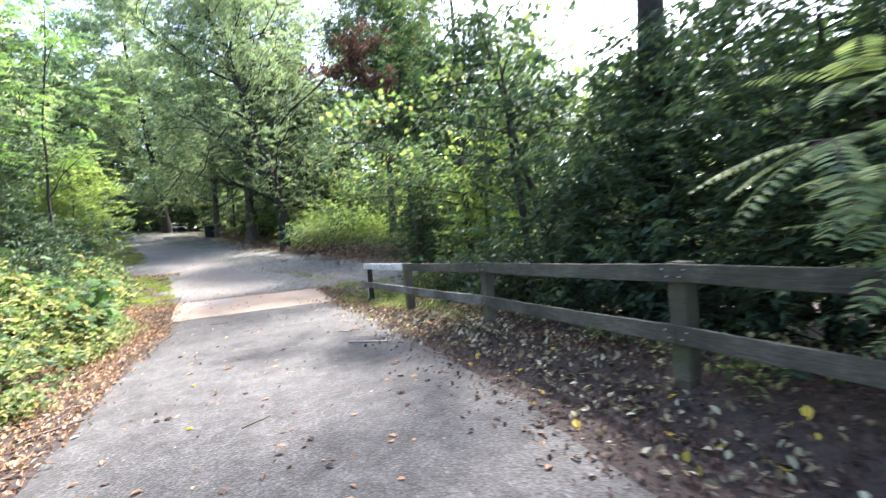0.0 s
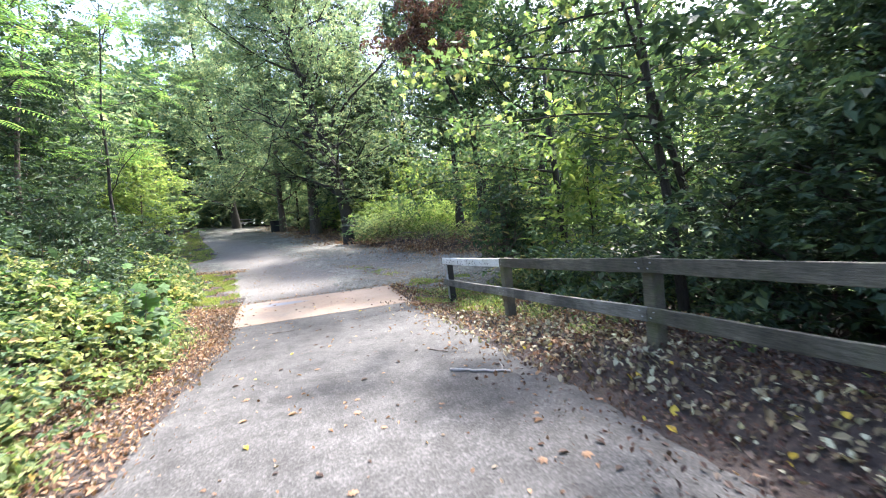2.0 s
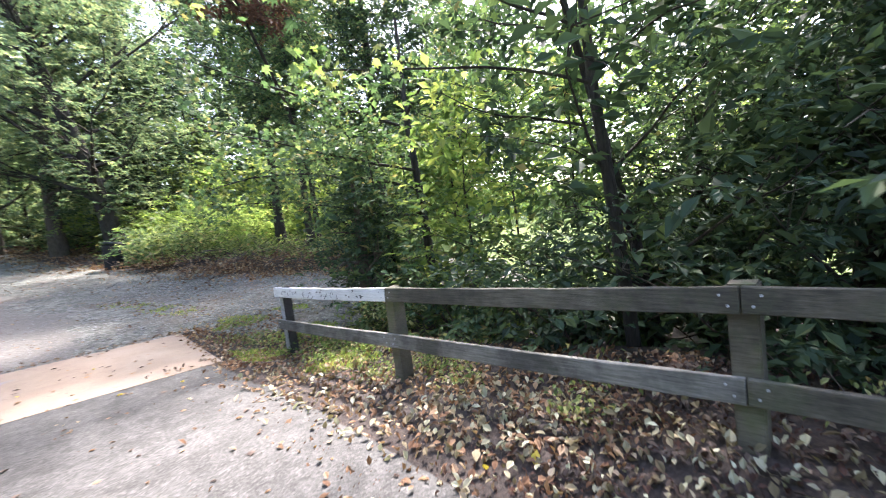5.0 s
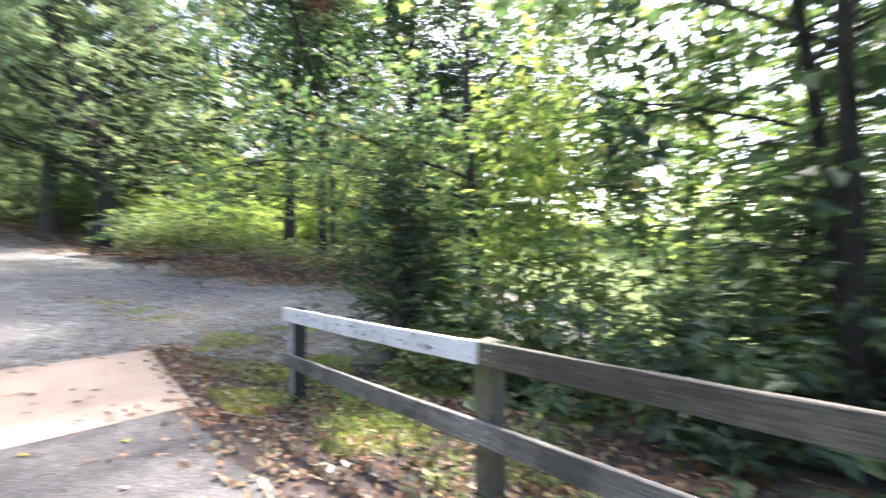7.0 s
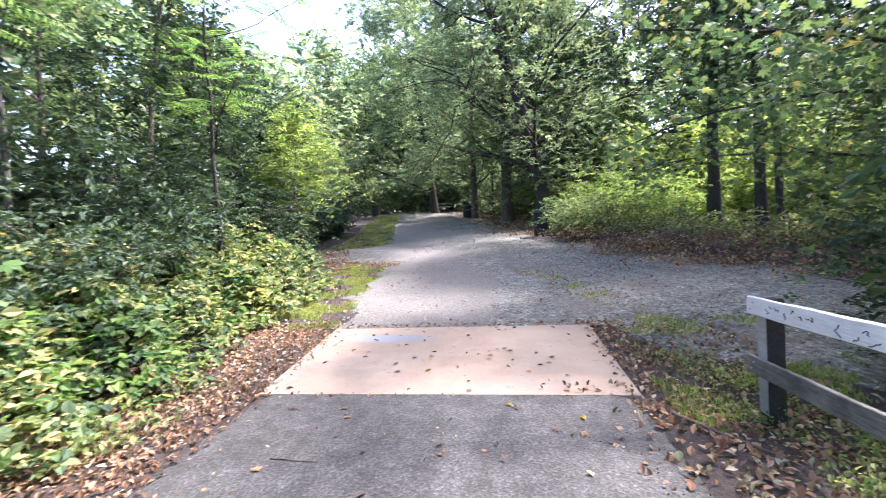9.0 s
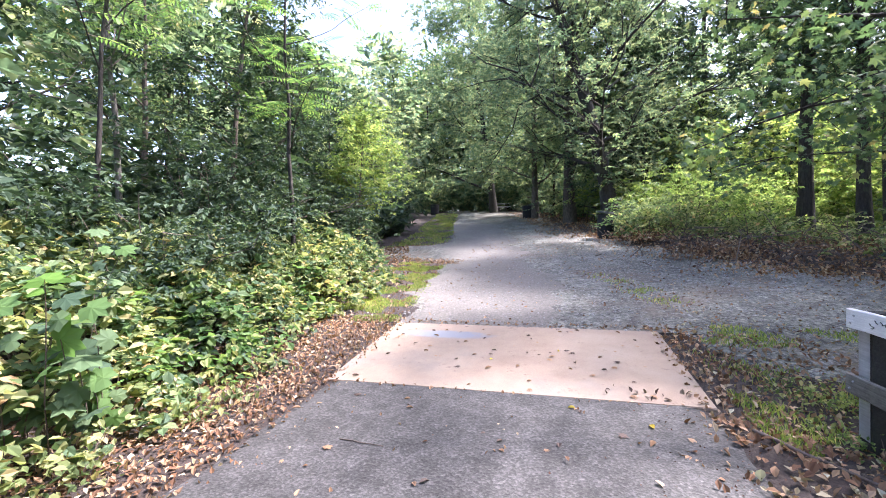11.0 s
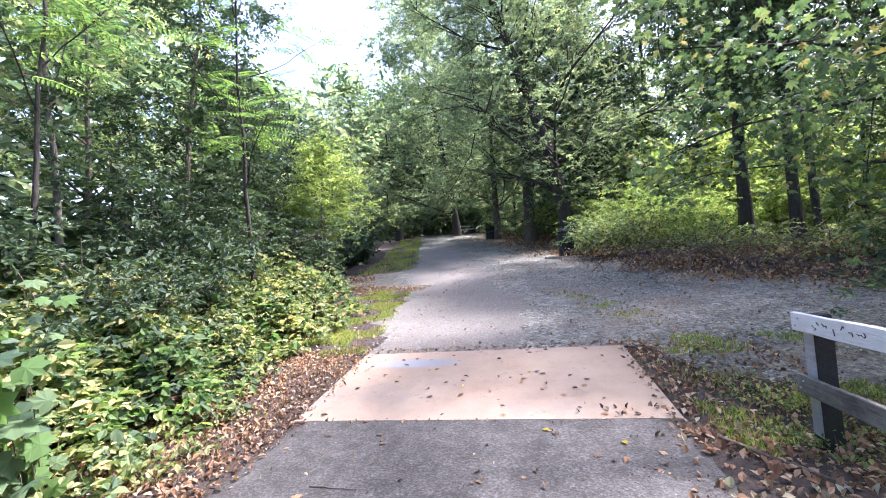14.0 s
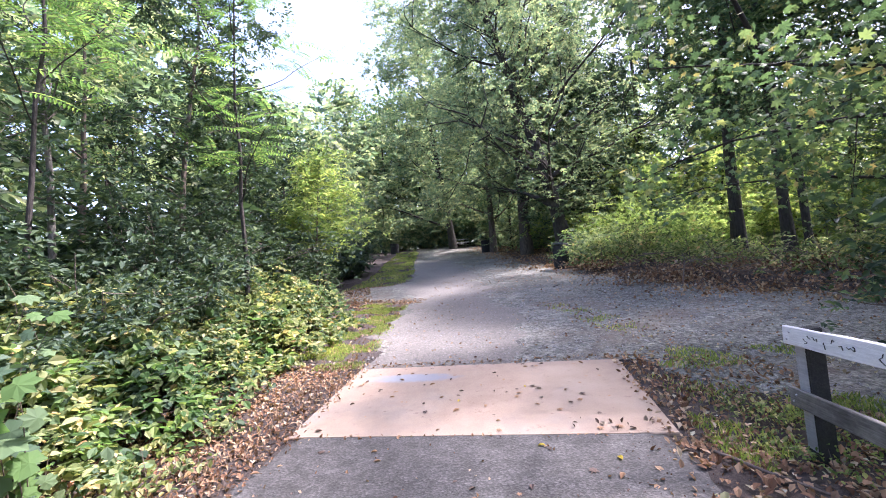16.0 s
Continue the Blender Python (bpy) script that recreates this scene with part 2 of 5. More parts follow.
L_FALLEN = leaf_mat("fallen_leaf_brown", [(0.0, (0.0997, 0.0499, 0.0317)), (0.3, (0.1993, 0.1097, 0.0693)), (0.65, (0.3090, 0.1895, 0.1237)), (0.9, (0.3987, 0.2793, 0.1980)), (1.0, (0.4585, 0.3790, 0.2970))], 0.15, 0.2, 0.7)
L_GREY = leaf_mat("fallen_leaf_pale", [(0.0, (0.1187, 0.0890, 0.0560)), (0.45, (0.2612, 0.2138, 0.1428)), (0.8, (0.4037, 0.3800, 0.2856)), (1.0, (0.5463, 0.5344, 0.4182))], 0.1, 0.2, 0.75)
# Darker fallen leaf; along the fence it carries the trees' shade.
L_DARKFALL = leaf_mat("fallen_leaf_dark", [(0.0, (0.03795, 0.02125, 0.01932)), (0.45, (0.0759, 0.04706, 0.04025)), (0.8, (0.129, 0.08732, 0.07245)), (1.0, (0.2277, 0.1822, 0.153))], 0.1, 0.3, 0.6)
L_YELLOW = leaf_mat("fallen_leaf_yellow", [(0.0, (0.45, 0.3, 0.04)), (1.0, (0.6, 0.48, 0.1))], 0.2, 0.2, 0.6)
L_GRASS = leaf_mat("grass_blade", [(0.0, (0.117, 0.1875, 0.04375)), (0.5, (0.234, 0.3125, 0.08125)), (0.85, (0.39, 0.4125, 0.1375)), (1.0, (0.52, 0.425, 0.225))], 0.4)
M_BIN = surface("black_bin_steel", (3, (0.006, 0.0065, 0.008), (0.012, 0.013, 0.016)), (40, (0.005, 0.005, 0.006), (0.02, 0.02, 0.023)), 0.4, 0.85, 30, 0.003)
M_BAG = surface("grey_liner", (3, (0.02, 0.021, 0.023), (0.04, 0.042, 0.045)), (18, (0.04, 0.042, 0.045), (0.13, 0.135, 0.14)), 0.5, 0.5, 14, 0.01)
M_TABLE = surface("bleached_tabletop", (2, (0.4, 0.41, 0.42), (0.6, 0.61, 0.62)), (30, (0.35, 0.35, 0.35), (0.65, 0.65, 0.65)), 0.4, 0.7, 60, 0.002)
M_STICK = surface("peeled_stick", (9, (0.24, 0.22, 0.2), (0.42, 0.39, 0.36)), (60, (0.15, 0.13, 0.12), (0.45, 0.42, 0.4)), 0.5, 0.85, 80, 0.003)
M_TWIG = surface("brown_twig", (9, (0.06, 0.045, 0.035), (0.15, 0.11, 0.085)), (60, (0.05, 0.04, 0.03), (0.16, 0.12, 0.1)), 0.5, 0.9, 80, 0.003)
M_STONE = surface("grey_stone", (14, (0.15, 0.15, 0.15), (0.34, 0.33, 0.32)), (70, (0.1, 0.1, 0.1), (0.42, 0.41, 0.4)), 0.4, 0.9, 90, 0.004)
M_BOLT = surface("galvanised_bolt", (20, (0.25, 0.25, 0.26), (0.4, 0.4, 0.42)), (90, (0.2, 0.2, 0.2), (0.45, 0.45, 0.46)), 0.4, 0.45, 90, 0.001)
M_INK = surface("black_marker", (20, (0.012, 0.012, 0.016), (0.03, 0.03, 0.04)), (90, (0.01, 0.01, 0.012), (0.05, 0.05, 0.06)), 0.4, 0.6, 90, 0.0005)


# ---------------------------------------------------------------- mesh helpers
def mesh_np(name, verts, faces, mat, smooth=False):
    """A mesh from arrays: verts (n, 3), faces (m, 3) or (m, 4)."""
    verts, faces = np.asarray(verts, np.float32), np.asarray(faces, np.int32)
    me = bpy.data.meshes.new(name)
    k = faces.shape[1]
    me.vertices.add(len(verts))
    me.vertices.foreach_set("co", verts.ravel())
    me.loops.add(faces.size)
    me.loops.foreach_set("vertex_index", faces.ravel())
    me.polygons.add(len(faces))
    me.polygons.foreach_set("loop_start", np.arange(0, faces.size, k, dtype=np.int32))
    me.polygons.foreach_set("use_smooth", np.full(len(faces), smooth))
    me.update(calc_edges=True)
    me.materials.append(mat)
    return me


def part(name, bm, material, parent=None, label=""):
    me = bpy.data.meshes.new(name)
    bm.to_mesh(me)
    bm.free()
    me.materials.append(material)
    ob = new(name, me)
    if parent is not None:
        ob.parent = parent
    return tagged(ob, label)


def np_part(name, verts, faces, material, parent=None, label="", smooth=False):
    ob = new(name, mesh_np(name, verts, faces, material, smooth))
    if parent is not None:
        ob.parent = parent
    return tagged(ob, label)


def thing(name, at, label, category, group="", kind=""):
    ob = new(name)
    ob.location = at
    ob.empty_display_size = 0.1
    return tagged(ob, label, category, group, kind)


def unit(a):
    return a / np.maximum(np.linalg.norm(a, axis=-1, keepdims=True), 1e-9)


def leaf_arrays(c, d, n, size, width=0.5, fold=0.12, fine=False):
    """Folded leaves at centres c, pointing along d, facing n. Two triangles each, or four when fine."""
    d = unit(d)
    s = unit(np.cross(n, d))
    n = np.cross(d, s)
    L = np.asarray(size, float).reshape(-1, 1) * np.ones((len(c), 1))
    W = L * width
    if not fine:
        v = np.stack([c - d * L * .5, c + s * W * .5 + n * L * fold, c + d * L * .5 - n * L * fold, c - s * W * .5 + n * L * fold], 1)
        f = np.array([[0, 1, 2], [0, 2, 3]])
        k = 4
    else:
        v = np.stack([c - d * L * .5, c - d * L * .12 + s * W * .48 + n * L * fold, c + d * L * .2 + s * W * .38 + n * L * fold * .8,
                      c + d * L * .5 - n * L * fold, c + d * L * .2 - s * W * .38 + n * L * fold * .8, c - d * L * .12 - s * W * .48 + n * L * fold], 1)
        f = np.array([[0, 1, 2], [0, 2, 3], [0, 3, 4], [0, 4, 5]])
        k = 6
    faces = (f[None] + (np.arange(len(c)) * k)[:, None, None]).reshape(-1, 3)
    return v.reshape(-1, 3), faces


LOBES = [(1.0, 0.0), (0.5, 0.25), (0.86, 0.62), (0.45, 0.95), (0.7, 1.45), (0.32, 2.1), (0.42, 2.75), (0.12, 3.14)]


BROAD = [(1.0, 0.0), (0.7, 0.34), (0.92, 0.74), (0.64, 1.1), (0.82, 1.55), (0.6, 2.1), (0.62, 2.7), (0.25, 3.14)]


def lobed_arrays(c, d, n, size, rng, lobes=LOBES):
    """Five-lobed leaves, like maple or grape: a fan of triangles round the stalk's end."""
    d = unit(d)
    s = unit(np.cross(n, d))
    n = np.cross(d, s)
    out = lobes + [(r, -a) for r, a in lobes[-2:0:-1]]
    k = len(out) + 1
    L = np.asarray(size, float).reshape(-1, 1) * np.ones((len(c), 1)) * .55
    vs = [c]
    for r, a in out:
        w = 1 + rng.uniform(-.12, .12, (len(c), 1))
        vs.append(c + (d * math.cos(a) + s * math.sin(a)) * r * L * w - n * L * (0.22 * r * r) * w)
    v = np.stack(vs, 1)
    m = len(out)
    f = np.array([[0, 1 + i, 1 + (i + 1) % m] for i in range(m)])
    return v.reshape(-1, 3), (f[None] + (np.arange(len(c)) * k)[:, None, None]).reshape(-1, 3)


def join(arrs):
    vs, fs, o = [], [], 0
    for v, f in arrs:
        vs.append(v)
        fs.append(f + o)
        o += len(v)
    return np.concatenate(vs), np.concatenate(fs)


def rand_dirs(rng, n):
    return unit(rng.normal(size=(n, 3)))


def leaf_cloud(rng, c, size, up=0.6, width=0.5, fine=False, fold=0.12, jitter=0.35):
    n = unit(rand_dirs(rng, len(c)) * (1 - up) + np.array([0, 0, up]))
    d = unit(rand_dirs(rng, len(c)) + np.array([0, 0, -0.25]))
    return leaf_arrays(c, d, n, size * rng.uniform(1 - jitter, 1 + jitter, len(c)), width, fold, fine)


def sprigs(rng, at, leaf, per=8, reach=2.6, up=1.0, width=.5, fine=False, hang=.15):
    """Leafy twig ends: at each place, leaves stand by turns on both sides of a short twig."""
    n = len(at)
    s = unit(rng.normal(size=(n, 3)) * (1, 1, .45) + np.array([0, 0, -hang]))
    side = unit(np.cross(s, np.array([0, 0, 1.0])) + 1e-6)
    size = leaf * rng.uniform(.75, 1.25, n)
    cs, ds, ns, ls = [], [], [], []
    for k in range(per):
        sg = 1 if k % 2 else -1
        d = unit(s * (.55 if k < per - 1 else 2) + side * sg * .8 + np.array([0, 0, -.22]) + rng.normal(size=(n, 3)) * .28)
        L = size * rng.uniform(.7, 1.2, n)
        cs.append(at + s * (size * reach * (k / per - .4))[:, None] + d * (L * .5)[:, None])
        ds.append(d)
        ns.append(unit(np.array([0, 0, up]) + rng.normal(size=(n, 3)) * .5))
        ls.append(L)
    return leaf_arrays(np.concatenate(cs), np.concatenate(ds), np.concatenate(ns), np.concatenate(ls), width, .1, fine)


def tube(pts, rad, sides=6):
    """A tapered tube along a polyline."""
    pts, rad = np.asarray(pts, float), np.asarray(rad, float)
    t = unit(np.gradient(pts, axis=0))
    ref = np.array([0.31, 0.87, 0.38])
    a = unit(np.cross(t, ref))
    b = np.cross(t, a)
    ang = np.arange(sides) * 2 * math.pi / sides
    ring = pts[:, None] + rad[:, None, None] * (np.cos(ang)[None, :, None] * a[:, None] + np.sin(ang)[None, :, None] * b[:, None])
    v = ring.reshape(-1, 3)
    f = []
    for i in range(len(pts) - 1):
        for j in range(sides):
            p, q = i * sides + j, i * sides + (j + 1) % sides
            f += [[p, q, q + sides], [p, q + sides, p + sides]]
    return v, np.array(f)


def curve_pts(rng, p0, d0, length, n=6, wander=0.12, pull=(0, 0, 0)):
    pts, d = [np.array(p0, float)], np.array(d0, float)
    d = d / np.linalg.norm(d)
    for _ in range(n):
        d = d + rng.normal(size=3) * wander + np.array(pull) / n
        d = d / np.linalg.norm(d)
        pts.append(pts[-1] + d * length / n)
    return np.array(pts)


def pinnate(rng, base, d, length, pairs=9, leaflet=0.09, droop=0.35):
    """One feather-shaped leaf: the rachis as a thin tube, the leaflets in pairs."""
    pts = curve_pts(rng, base, d, length, 8, 0.03, (0, 0, -droop))
    rachis = tube(pts, np.linspace(0.004, 0.0012, len(pts)), 3)
    u = np.linspace(0.18, 1.0, pairs)
    pos = np.stack([np.interp(u, np.linspace(0, 1, len(pts)), pts[:, k]) for k in range(3)], 1)
    tang = unit(np.gradient(pos, axis=0))
    side = unit(np.cross(tang, np.array([0, 0, 1.0])) + 1e-6)
    up = np.cross(side, tang)
    size = leaflet * np.interp(u, [0, .3, .75, 1], [.7, 1, 1, .55])
    arr = []
    for sg in (1, -1):
        d2 = unit(side * sg + tang * 0.35 - up * 0.25)
        arr.append(leaf_arrays(pos + d2 * size[:, None] * .5, d2, up + side * sg * .2, size, 0.3, 0.05, True))
    return rachis, join(arr)


# ---------------------------------------------------------------- lie of the land
def smooth(a, b, v):
    u = np.clip((np.asarray(v, float) - a) / (b - a), 0, 1)
    return u * u * (3 - 2 * u)


PROFILE_Y = [-400, 11.9, 13.95, 22.5, 34.5, 44.3, 58, 80, 400]
PROFILE_Z = [0, 0, .165, 1.02, 2.25, 3.4, 4.5, 5.2, 6.5]


def wave(x, y):
    return np.sin(x * 1.7 + y * .6) * .5 + np.sin(x * .63 - y * 1.31 + 1.2) * .7 + np.sin(y * 2.9 + x * 2.3) * .25


def gz(x, y):
    x, y = np.asarray(x, float), np.asarray(y, float)
    z = np.interp(y, PROFILE_Y, PROFILE_Z)
    z = z + np.interp(y, [0, 3.2, 6.2, 9.1, 11.7, 13.5], [.28, .26, .18, .01, -.12, 0]) * smooth(2.9, 3.7, x)     # verge under the fence
    z = z - .9 * smooth(4.4, 9, x) * (1 - smooth(11.5, 15.5, y))           # ground falls away behind the fence
    z = z + .22 * smooth(-1.3, -3.5, x) * (1 - smooth(16, 19, y))          # low bank under the brambles
    off = smooth(-1.2, -2.6, x) + smooth(3.0, 4.6, x)
    z = z + .05 * wave(x, y) * np.clip(off, 0, 1)
    bx = np.interp(y, [12, 15.6, 17.5, 19, 23, 27, 34], [13, 10.0, 8.4, 7.5, 5.4, 4.5, 3.2])
    z = z + .32 * np.exp(-((x - bx) / .8) ** 2) * smooth(14.2, 16.5, y) * (1 - smooth(24, 30, y))
    z = z + 2.6 * smooth(13, 32, x) * (1 - smooth(45, 90, y))
    return z + 2.0 * smooth(-14, -40, x)


def axis(near0, near1, step, far):
    near = np.arange(near0, near1 + 1e-6, step)
    out = np.array([0.6, 1.4, 2.6, 4.5, 8, 14, 24, 45, 90, 180, far])
    return np.concatenate([(near0 - out)[::-1], near, near1 + out])


def grid_sheet(xs, ys, zf):
    X, Y = np.meshgrid(xs, ys)
    v = np.stack([X, Y, zf(X, Y)], -1).reshape(-1, 3)
    nx, ny = len(xs), len(ys)
    i = (np.arange(ny - 1)[:, None] * nx + np.arange(nx - 1)[None]).ravel()
    return v, np.stack([i, i + 1, i + nx + 1, i + nx], 1)


def strip(ys, left, right, cols, lift, seed, rag):
    """A sheet between two edges given by y, with ragged sides, laid over the land."""
    rng = np.random.default_rng(seed)
    l = np.interp(ys, *zip(*left)) + np.convolve(rng.normal(size=len(ys) + 4), np.ones(5) / 5, "valid") * rag
    r = np.interp(ys, *zip(*right)) + np.convolve(rng.normal(size=len(ys) + 4), np.ones(5) / 5, "valid") * rag
    u = np.linspace(0, 1, cols)
    X = l[:, None] * (1 - u) + r[:, None] * u
    Y = np.repeat(ys[:, None], cols, 1)
    Z = gz(X, Y) + lift
    Z[:, 0] -= lift * 1.6
    Z[:, -1] -= lift * 1.6
    nx = cols
    i = (np.arange(len(ys) - 1)[:, None] * nx + np.arange(nx - 1)[None]).ravel()
    return np.stack([X, Y, Z], -1).reshape(-1, 3), np.stack([i, i + 1, i + nx + 1, i + nx], 1)


ground = new("ground", mesh_np("ground", *grid_sheet(axis(-12, 15, .25, 400), axis(-6, 60, .25, 400), gz), M_SOIL, True))
tagged(ground, "brown soil strewn with old leaves under the trees", "ground", kind="structure")
ASPH_L = [(-12, -1.3), (0, -1.1), (5, -.92), (7.7, -.82), (10.4, -.6), (11.95, -.64)]
ASPH_R = [(-12, 2.0), (2, 2.35), (4.2, 2.7), (6.4, 2.88), (10, 2.95), (11.95, 2.94)]
road = new("road", mesh_np("road", *strip(np.append(np.arange(-12, 11.9, .1), 11.94), ASPH_L, ASPH_R, 16, .022, 3, .05), M_ASPHALT, True))
tagged(road, "worn grey asphalt trail with fine pale aggregate", "path", kind="structure")
GRAV_L = [(13.94, -.68), (17.8, -1.08), (19.3, -1.3), (19.9, -1.9), (20.5, -3.9), (22.6, -4.7), (23.4, -2.9), (25.5, -2.7), (29, -3.4), (33, -4.4), (43, -6.3), (50, -8.6), (60, -12.5)]
GRAV_R = [(13.94, 14), (15.2, 12.5), (16.5, 8.0), (18.3, 6.9), (20, 5.7), (22.9, 4.2), (25.5, 3.1), (32.7, 1.75), (42.4, -.4), (50, -3), (60, -7)]
pavement = new("pavement", mesh_np("pavement", *strip(np.concatenate([np.arange(13.94, 24, .1), np.arange(24, 60, .3)]), GRAV_L, GRAV_R, 40, .022, 5, .3), M_GRAVEL, True))
tagged(pavement, "blue-grey crushed gravel of the trail junction", "path", kind="structure")
side_track = new("side_track", mesh_np("side_track", *strip(np.linspace(12.3, 13.94, 16), [(12.3, 4.9), (12.7, 4.2), (13.0, 3.5), (13.95, 2.98)], [(12.3, 14), (13.95, 14)], 30, .022, 6, .1), M_GRAVEL, True))
tagged(side_track, "gravel side track beside the fence end", "path", kind="structure")

TRACK_R = [(13.9, 1.9), (17, 1.75), (20, 1.2), (23, .7), (28, -.5), (34, -2.2)]
worn_track = new("worn_track", mesh_np("worn_track", *strip(np.arange(13.97, 34, .12), [(y, x + .12) for y, x in GRAV_L if y < 19.5] + [(20.5, -1.7), (23.4, -2.6)] + [(y, x + .12) for y, x in GRAV_L if y > 25], TRACK_R, 14, .027, 7, .45), M_DUST, True))
tagged(worn_track, "pale trodden stone dust along the trail's middle", "path", kind="structure")


def slab_bm():
    """The concrete apron, its edges slightly rounded."""
    bm = bmesh.new()
    x0, x1, y0, y1 = -.62, 2.92, 11.91, 13.96
    top = [(x0, y0, .028), (x1, y0, .028), (x1, y1, .194), (x0, y1, .194)]
    vs = [bm.verts.new(p) for p in top] + [bm.verts.new((p[0], p[1], p[2] - .15)) for p in top]
    bm.faces.new(vs[:4])
    bm.faces.new(vs[7:3:-1])
    for i in range(4):
        bm.faces.new([vs[i], vs[i + 4], vs[(i + 1) % 4 + 4], vs[(i + 1) % 4]])
    bmesh.ops.recalc_face_normals(bm, faces=bm.faces)
    bmesh.ops.bevel(bm, geom=bm.edges[:], offset=.006, segments=2, affect="EDGES")
    return bm


slab = part("concrete_slab", slab_bm(), M_CONCRETE)
tagged(slab, "sand-coloured concrete slab across the trail", "slab", kind="structure")


# ---------------------------------------------------------------- fence
def board_bm(p0, p1, h, t, rng):
    """A board whose lower front edge runs from p0 to p1; a little bowed and rough-edged."""
    bm = bmesh.new()
    p0, p1 = np.array(p0, float), np.array(p1, float)
    run = unit(p1 - p0)
    back = unit(np.array([-run[1], run[0], 0.0])) * t
    n = 14
    rings = []
    for i in range(n + 1):
        u = i / n
        c = p0 + (p1 - p0) * u - np.array([0, 0, .008 * math.sin(u * math.pi)])
        j = rng.uniform(-.003, .003, 4)
        up = np.array([0, 0, 1.0])
        rings.append([bm.verts.new(c + o) for o in (up * j[0], back + up * j[1], back + up * (h + j[2]), up * (h + j[3]))])
    for a, b in zip(rings, rings[1:]):
        for k in range(4):
            bm.faces.new((a[k], a[(k + 1) % 4], b[(k + 1) % 4], b[k]))
    bm.faces.new(rings[0][::-1])
    bm.faces.new(rings[-1])
    bmesh.ops.recalc_face_normals(bm, faces=bm.faces)
    sharp = [e for e in bm.edges if e.calc_face_angle(0) > 1.0]
    bmesh.ops.bevel(bm, geom=sharp, offset=.005, segments=1, affect="EDGES")
    return bm


def post_bm(x, y, z0, z1, w, rng, lean=(0, 0)):
    bm = bmesh.new()
    n, rings = 6, []
    for i in range(n + 1):
        z = z0 - .35 + (z1 - z0 + .35) * i / n
        ww = w * (1 + rng.uniform(-.025, .025))
        rings.append([bm.verts.new((x + .042 + lean[0] * (z - z1) + dx, y + lean[1] * (z - z1) + dy, z + (rng.uniform(-.01, .01) if i == n else 0))) for dx, dy in ((0, -ww / 2), (w, -ww / 2), (w, ww / 2), (0, ww / 2))])
    for a, b in zip(rings, rings[1:]):
        for k in range(4):
            bm.faces.new((a[k], a[(k + 1) % 4], b[(k + 1) % 4], b[k]))
    bm.faces.new(rings[-1])
    bm.faces.new(rings[0][::-1])
    bmesh.ops.recalc_face_normals(bm, faces=bm.faces)
    bmesh.ops.bevel(bm, geom=[e for e in bm.edges if e.calc_face_angle(0) > 1.0], offset=.008, segments=2, affect="EDGES")
    return bm


def disc_bm(r, h):
    bm = bmesh.new()
    bmesh.ops.create_cone(bm, cap_ends=True, segments=8, radius1=r, radius2=r * .7, depth=h)
    bmesh.ops.rotate(bm, verts=bm.verts, matrix=Matrix.Rotation(radians(-90), 3, "Y"))
    return bm


# rail front x, y, ground, top of the rail, post width, lean
POSTS = [(3.655, 11.6, -.14, .904, .125, (-.03, -.03)), (3.65, 9.1, .0, .963, .14, (-.03, 0)), (3.612, 6.17, .18, 1.05, .135, (0, 0)), (3.385, 3.22, .26, 1.125, .145, (0, 0)),
         (3.15, .28, .27, 1.17, .155, (0, 0)), (2.98, -2.66, .27, 1.19, .155, (0, 0)), (2.85, -5.6, .27, 1.2, .155, (0, 0))]


def build_fence():
    rng = np.random.default_rng(11)
    f = thing("fence", (0, 0, 0), "weathered two-rail timber fence beside the trail", "fence")
    for i, (x, y, z0, z1, w, lean) in enumerate(POSTS):
        p = part("post", post_bm(x, y, z0, z1 - (.012 if i < 2 else -.012), w, rng, lean), M_POSTDARK if i == 0 else M_POST, f, "dark square end post with a pale worn face" if i == 0 else "")
        if i == 0:
            bm = bmesh.new()
            q = [(x + .039 + lean[0] * (z - z1), y + dy + lean[1] * (z - z1), z) for z, dy in ((.0, -.055), (.0, .055), (z1 - .15, .055), (z1 - .15, -.055))]
            bm.faces.new([bm.verts.new(c) for c in q])
            bmesh.ops.solidify(bm, geom=bm.faces[:], thickness=.002)
            part("painted_face", bm, M_PALE, p, "pale worn paint on the post's face")
    for i, (a, b) in enumerate(zip(POSTS, POSTS[1:])):
        first = i == 0
        for top in (True, False):
            h = .138
            off = -h if top else -.6
            p0, p1 = np.array([a[0], a[1], a[3] + off]), np.array([b[0], b[1] + .003, b[3] + off])
            run = unit(p1 - p0)
            p0 = p0 - run * (.115 if first else -.003)
            r = part("rail", board_bm(p0, p1, h, .038, rng), M_WHITE if first and top else M_BLEACHED if i < 2 and not top else M_WOOD, f, "white-painted flaking top rail with black scrawls" if first and top else "sun-bleached pale grey lower rail" if i < 2 and not top else "")
            for q, sgn in ((p0, 1), (p1, -1)):
                for k in range(2):
                    bt = part("bolt", disc_bm(.008, .008), M_BOLT, r)
                    c = q + run * sgn * (.05 + .035 * k)
                    bt.location = (c[0] - .003, c[1], c[2] + h * (.3 + .4 * k))
            if first and top:
                scrawl(r, p0, p1, h, rng)
    return f


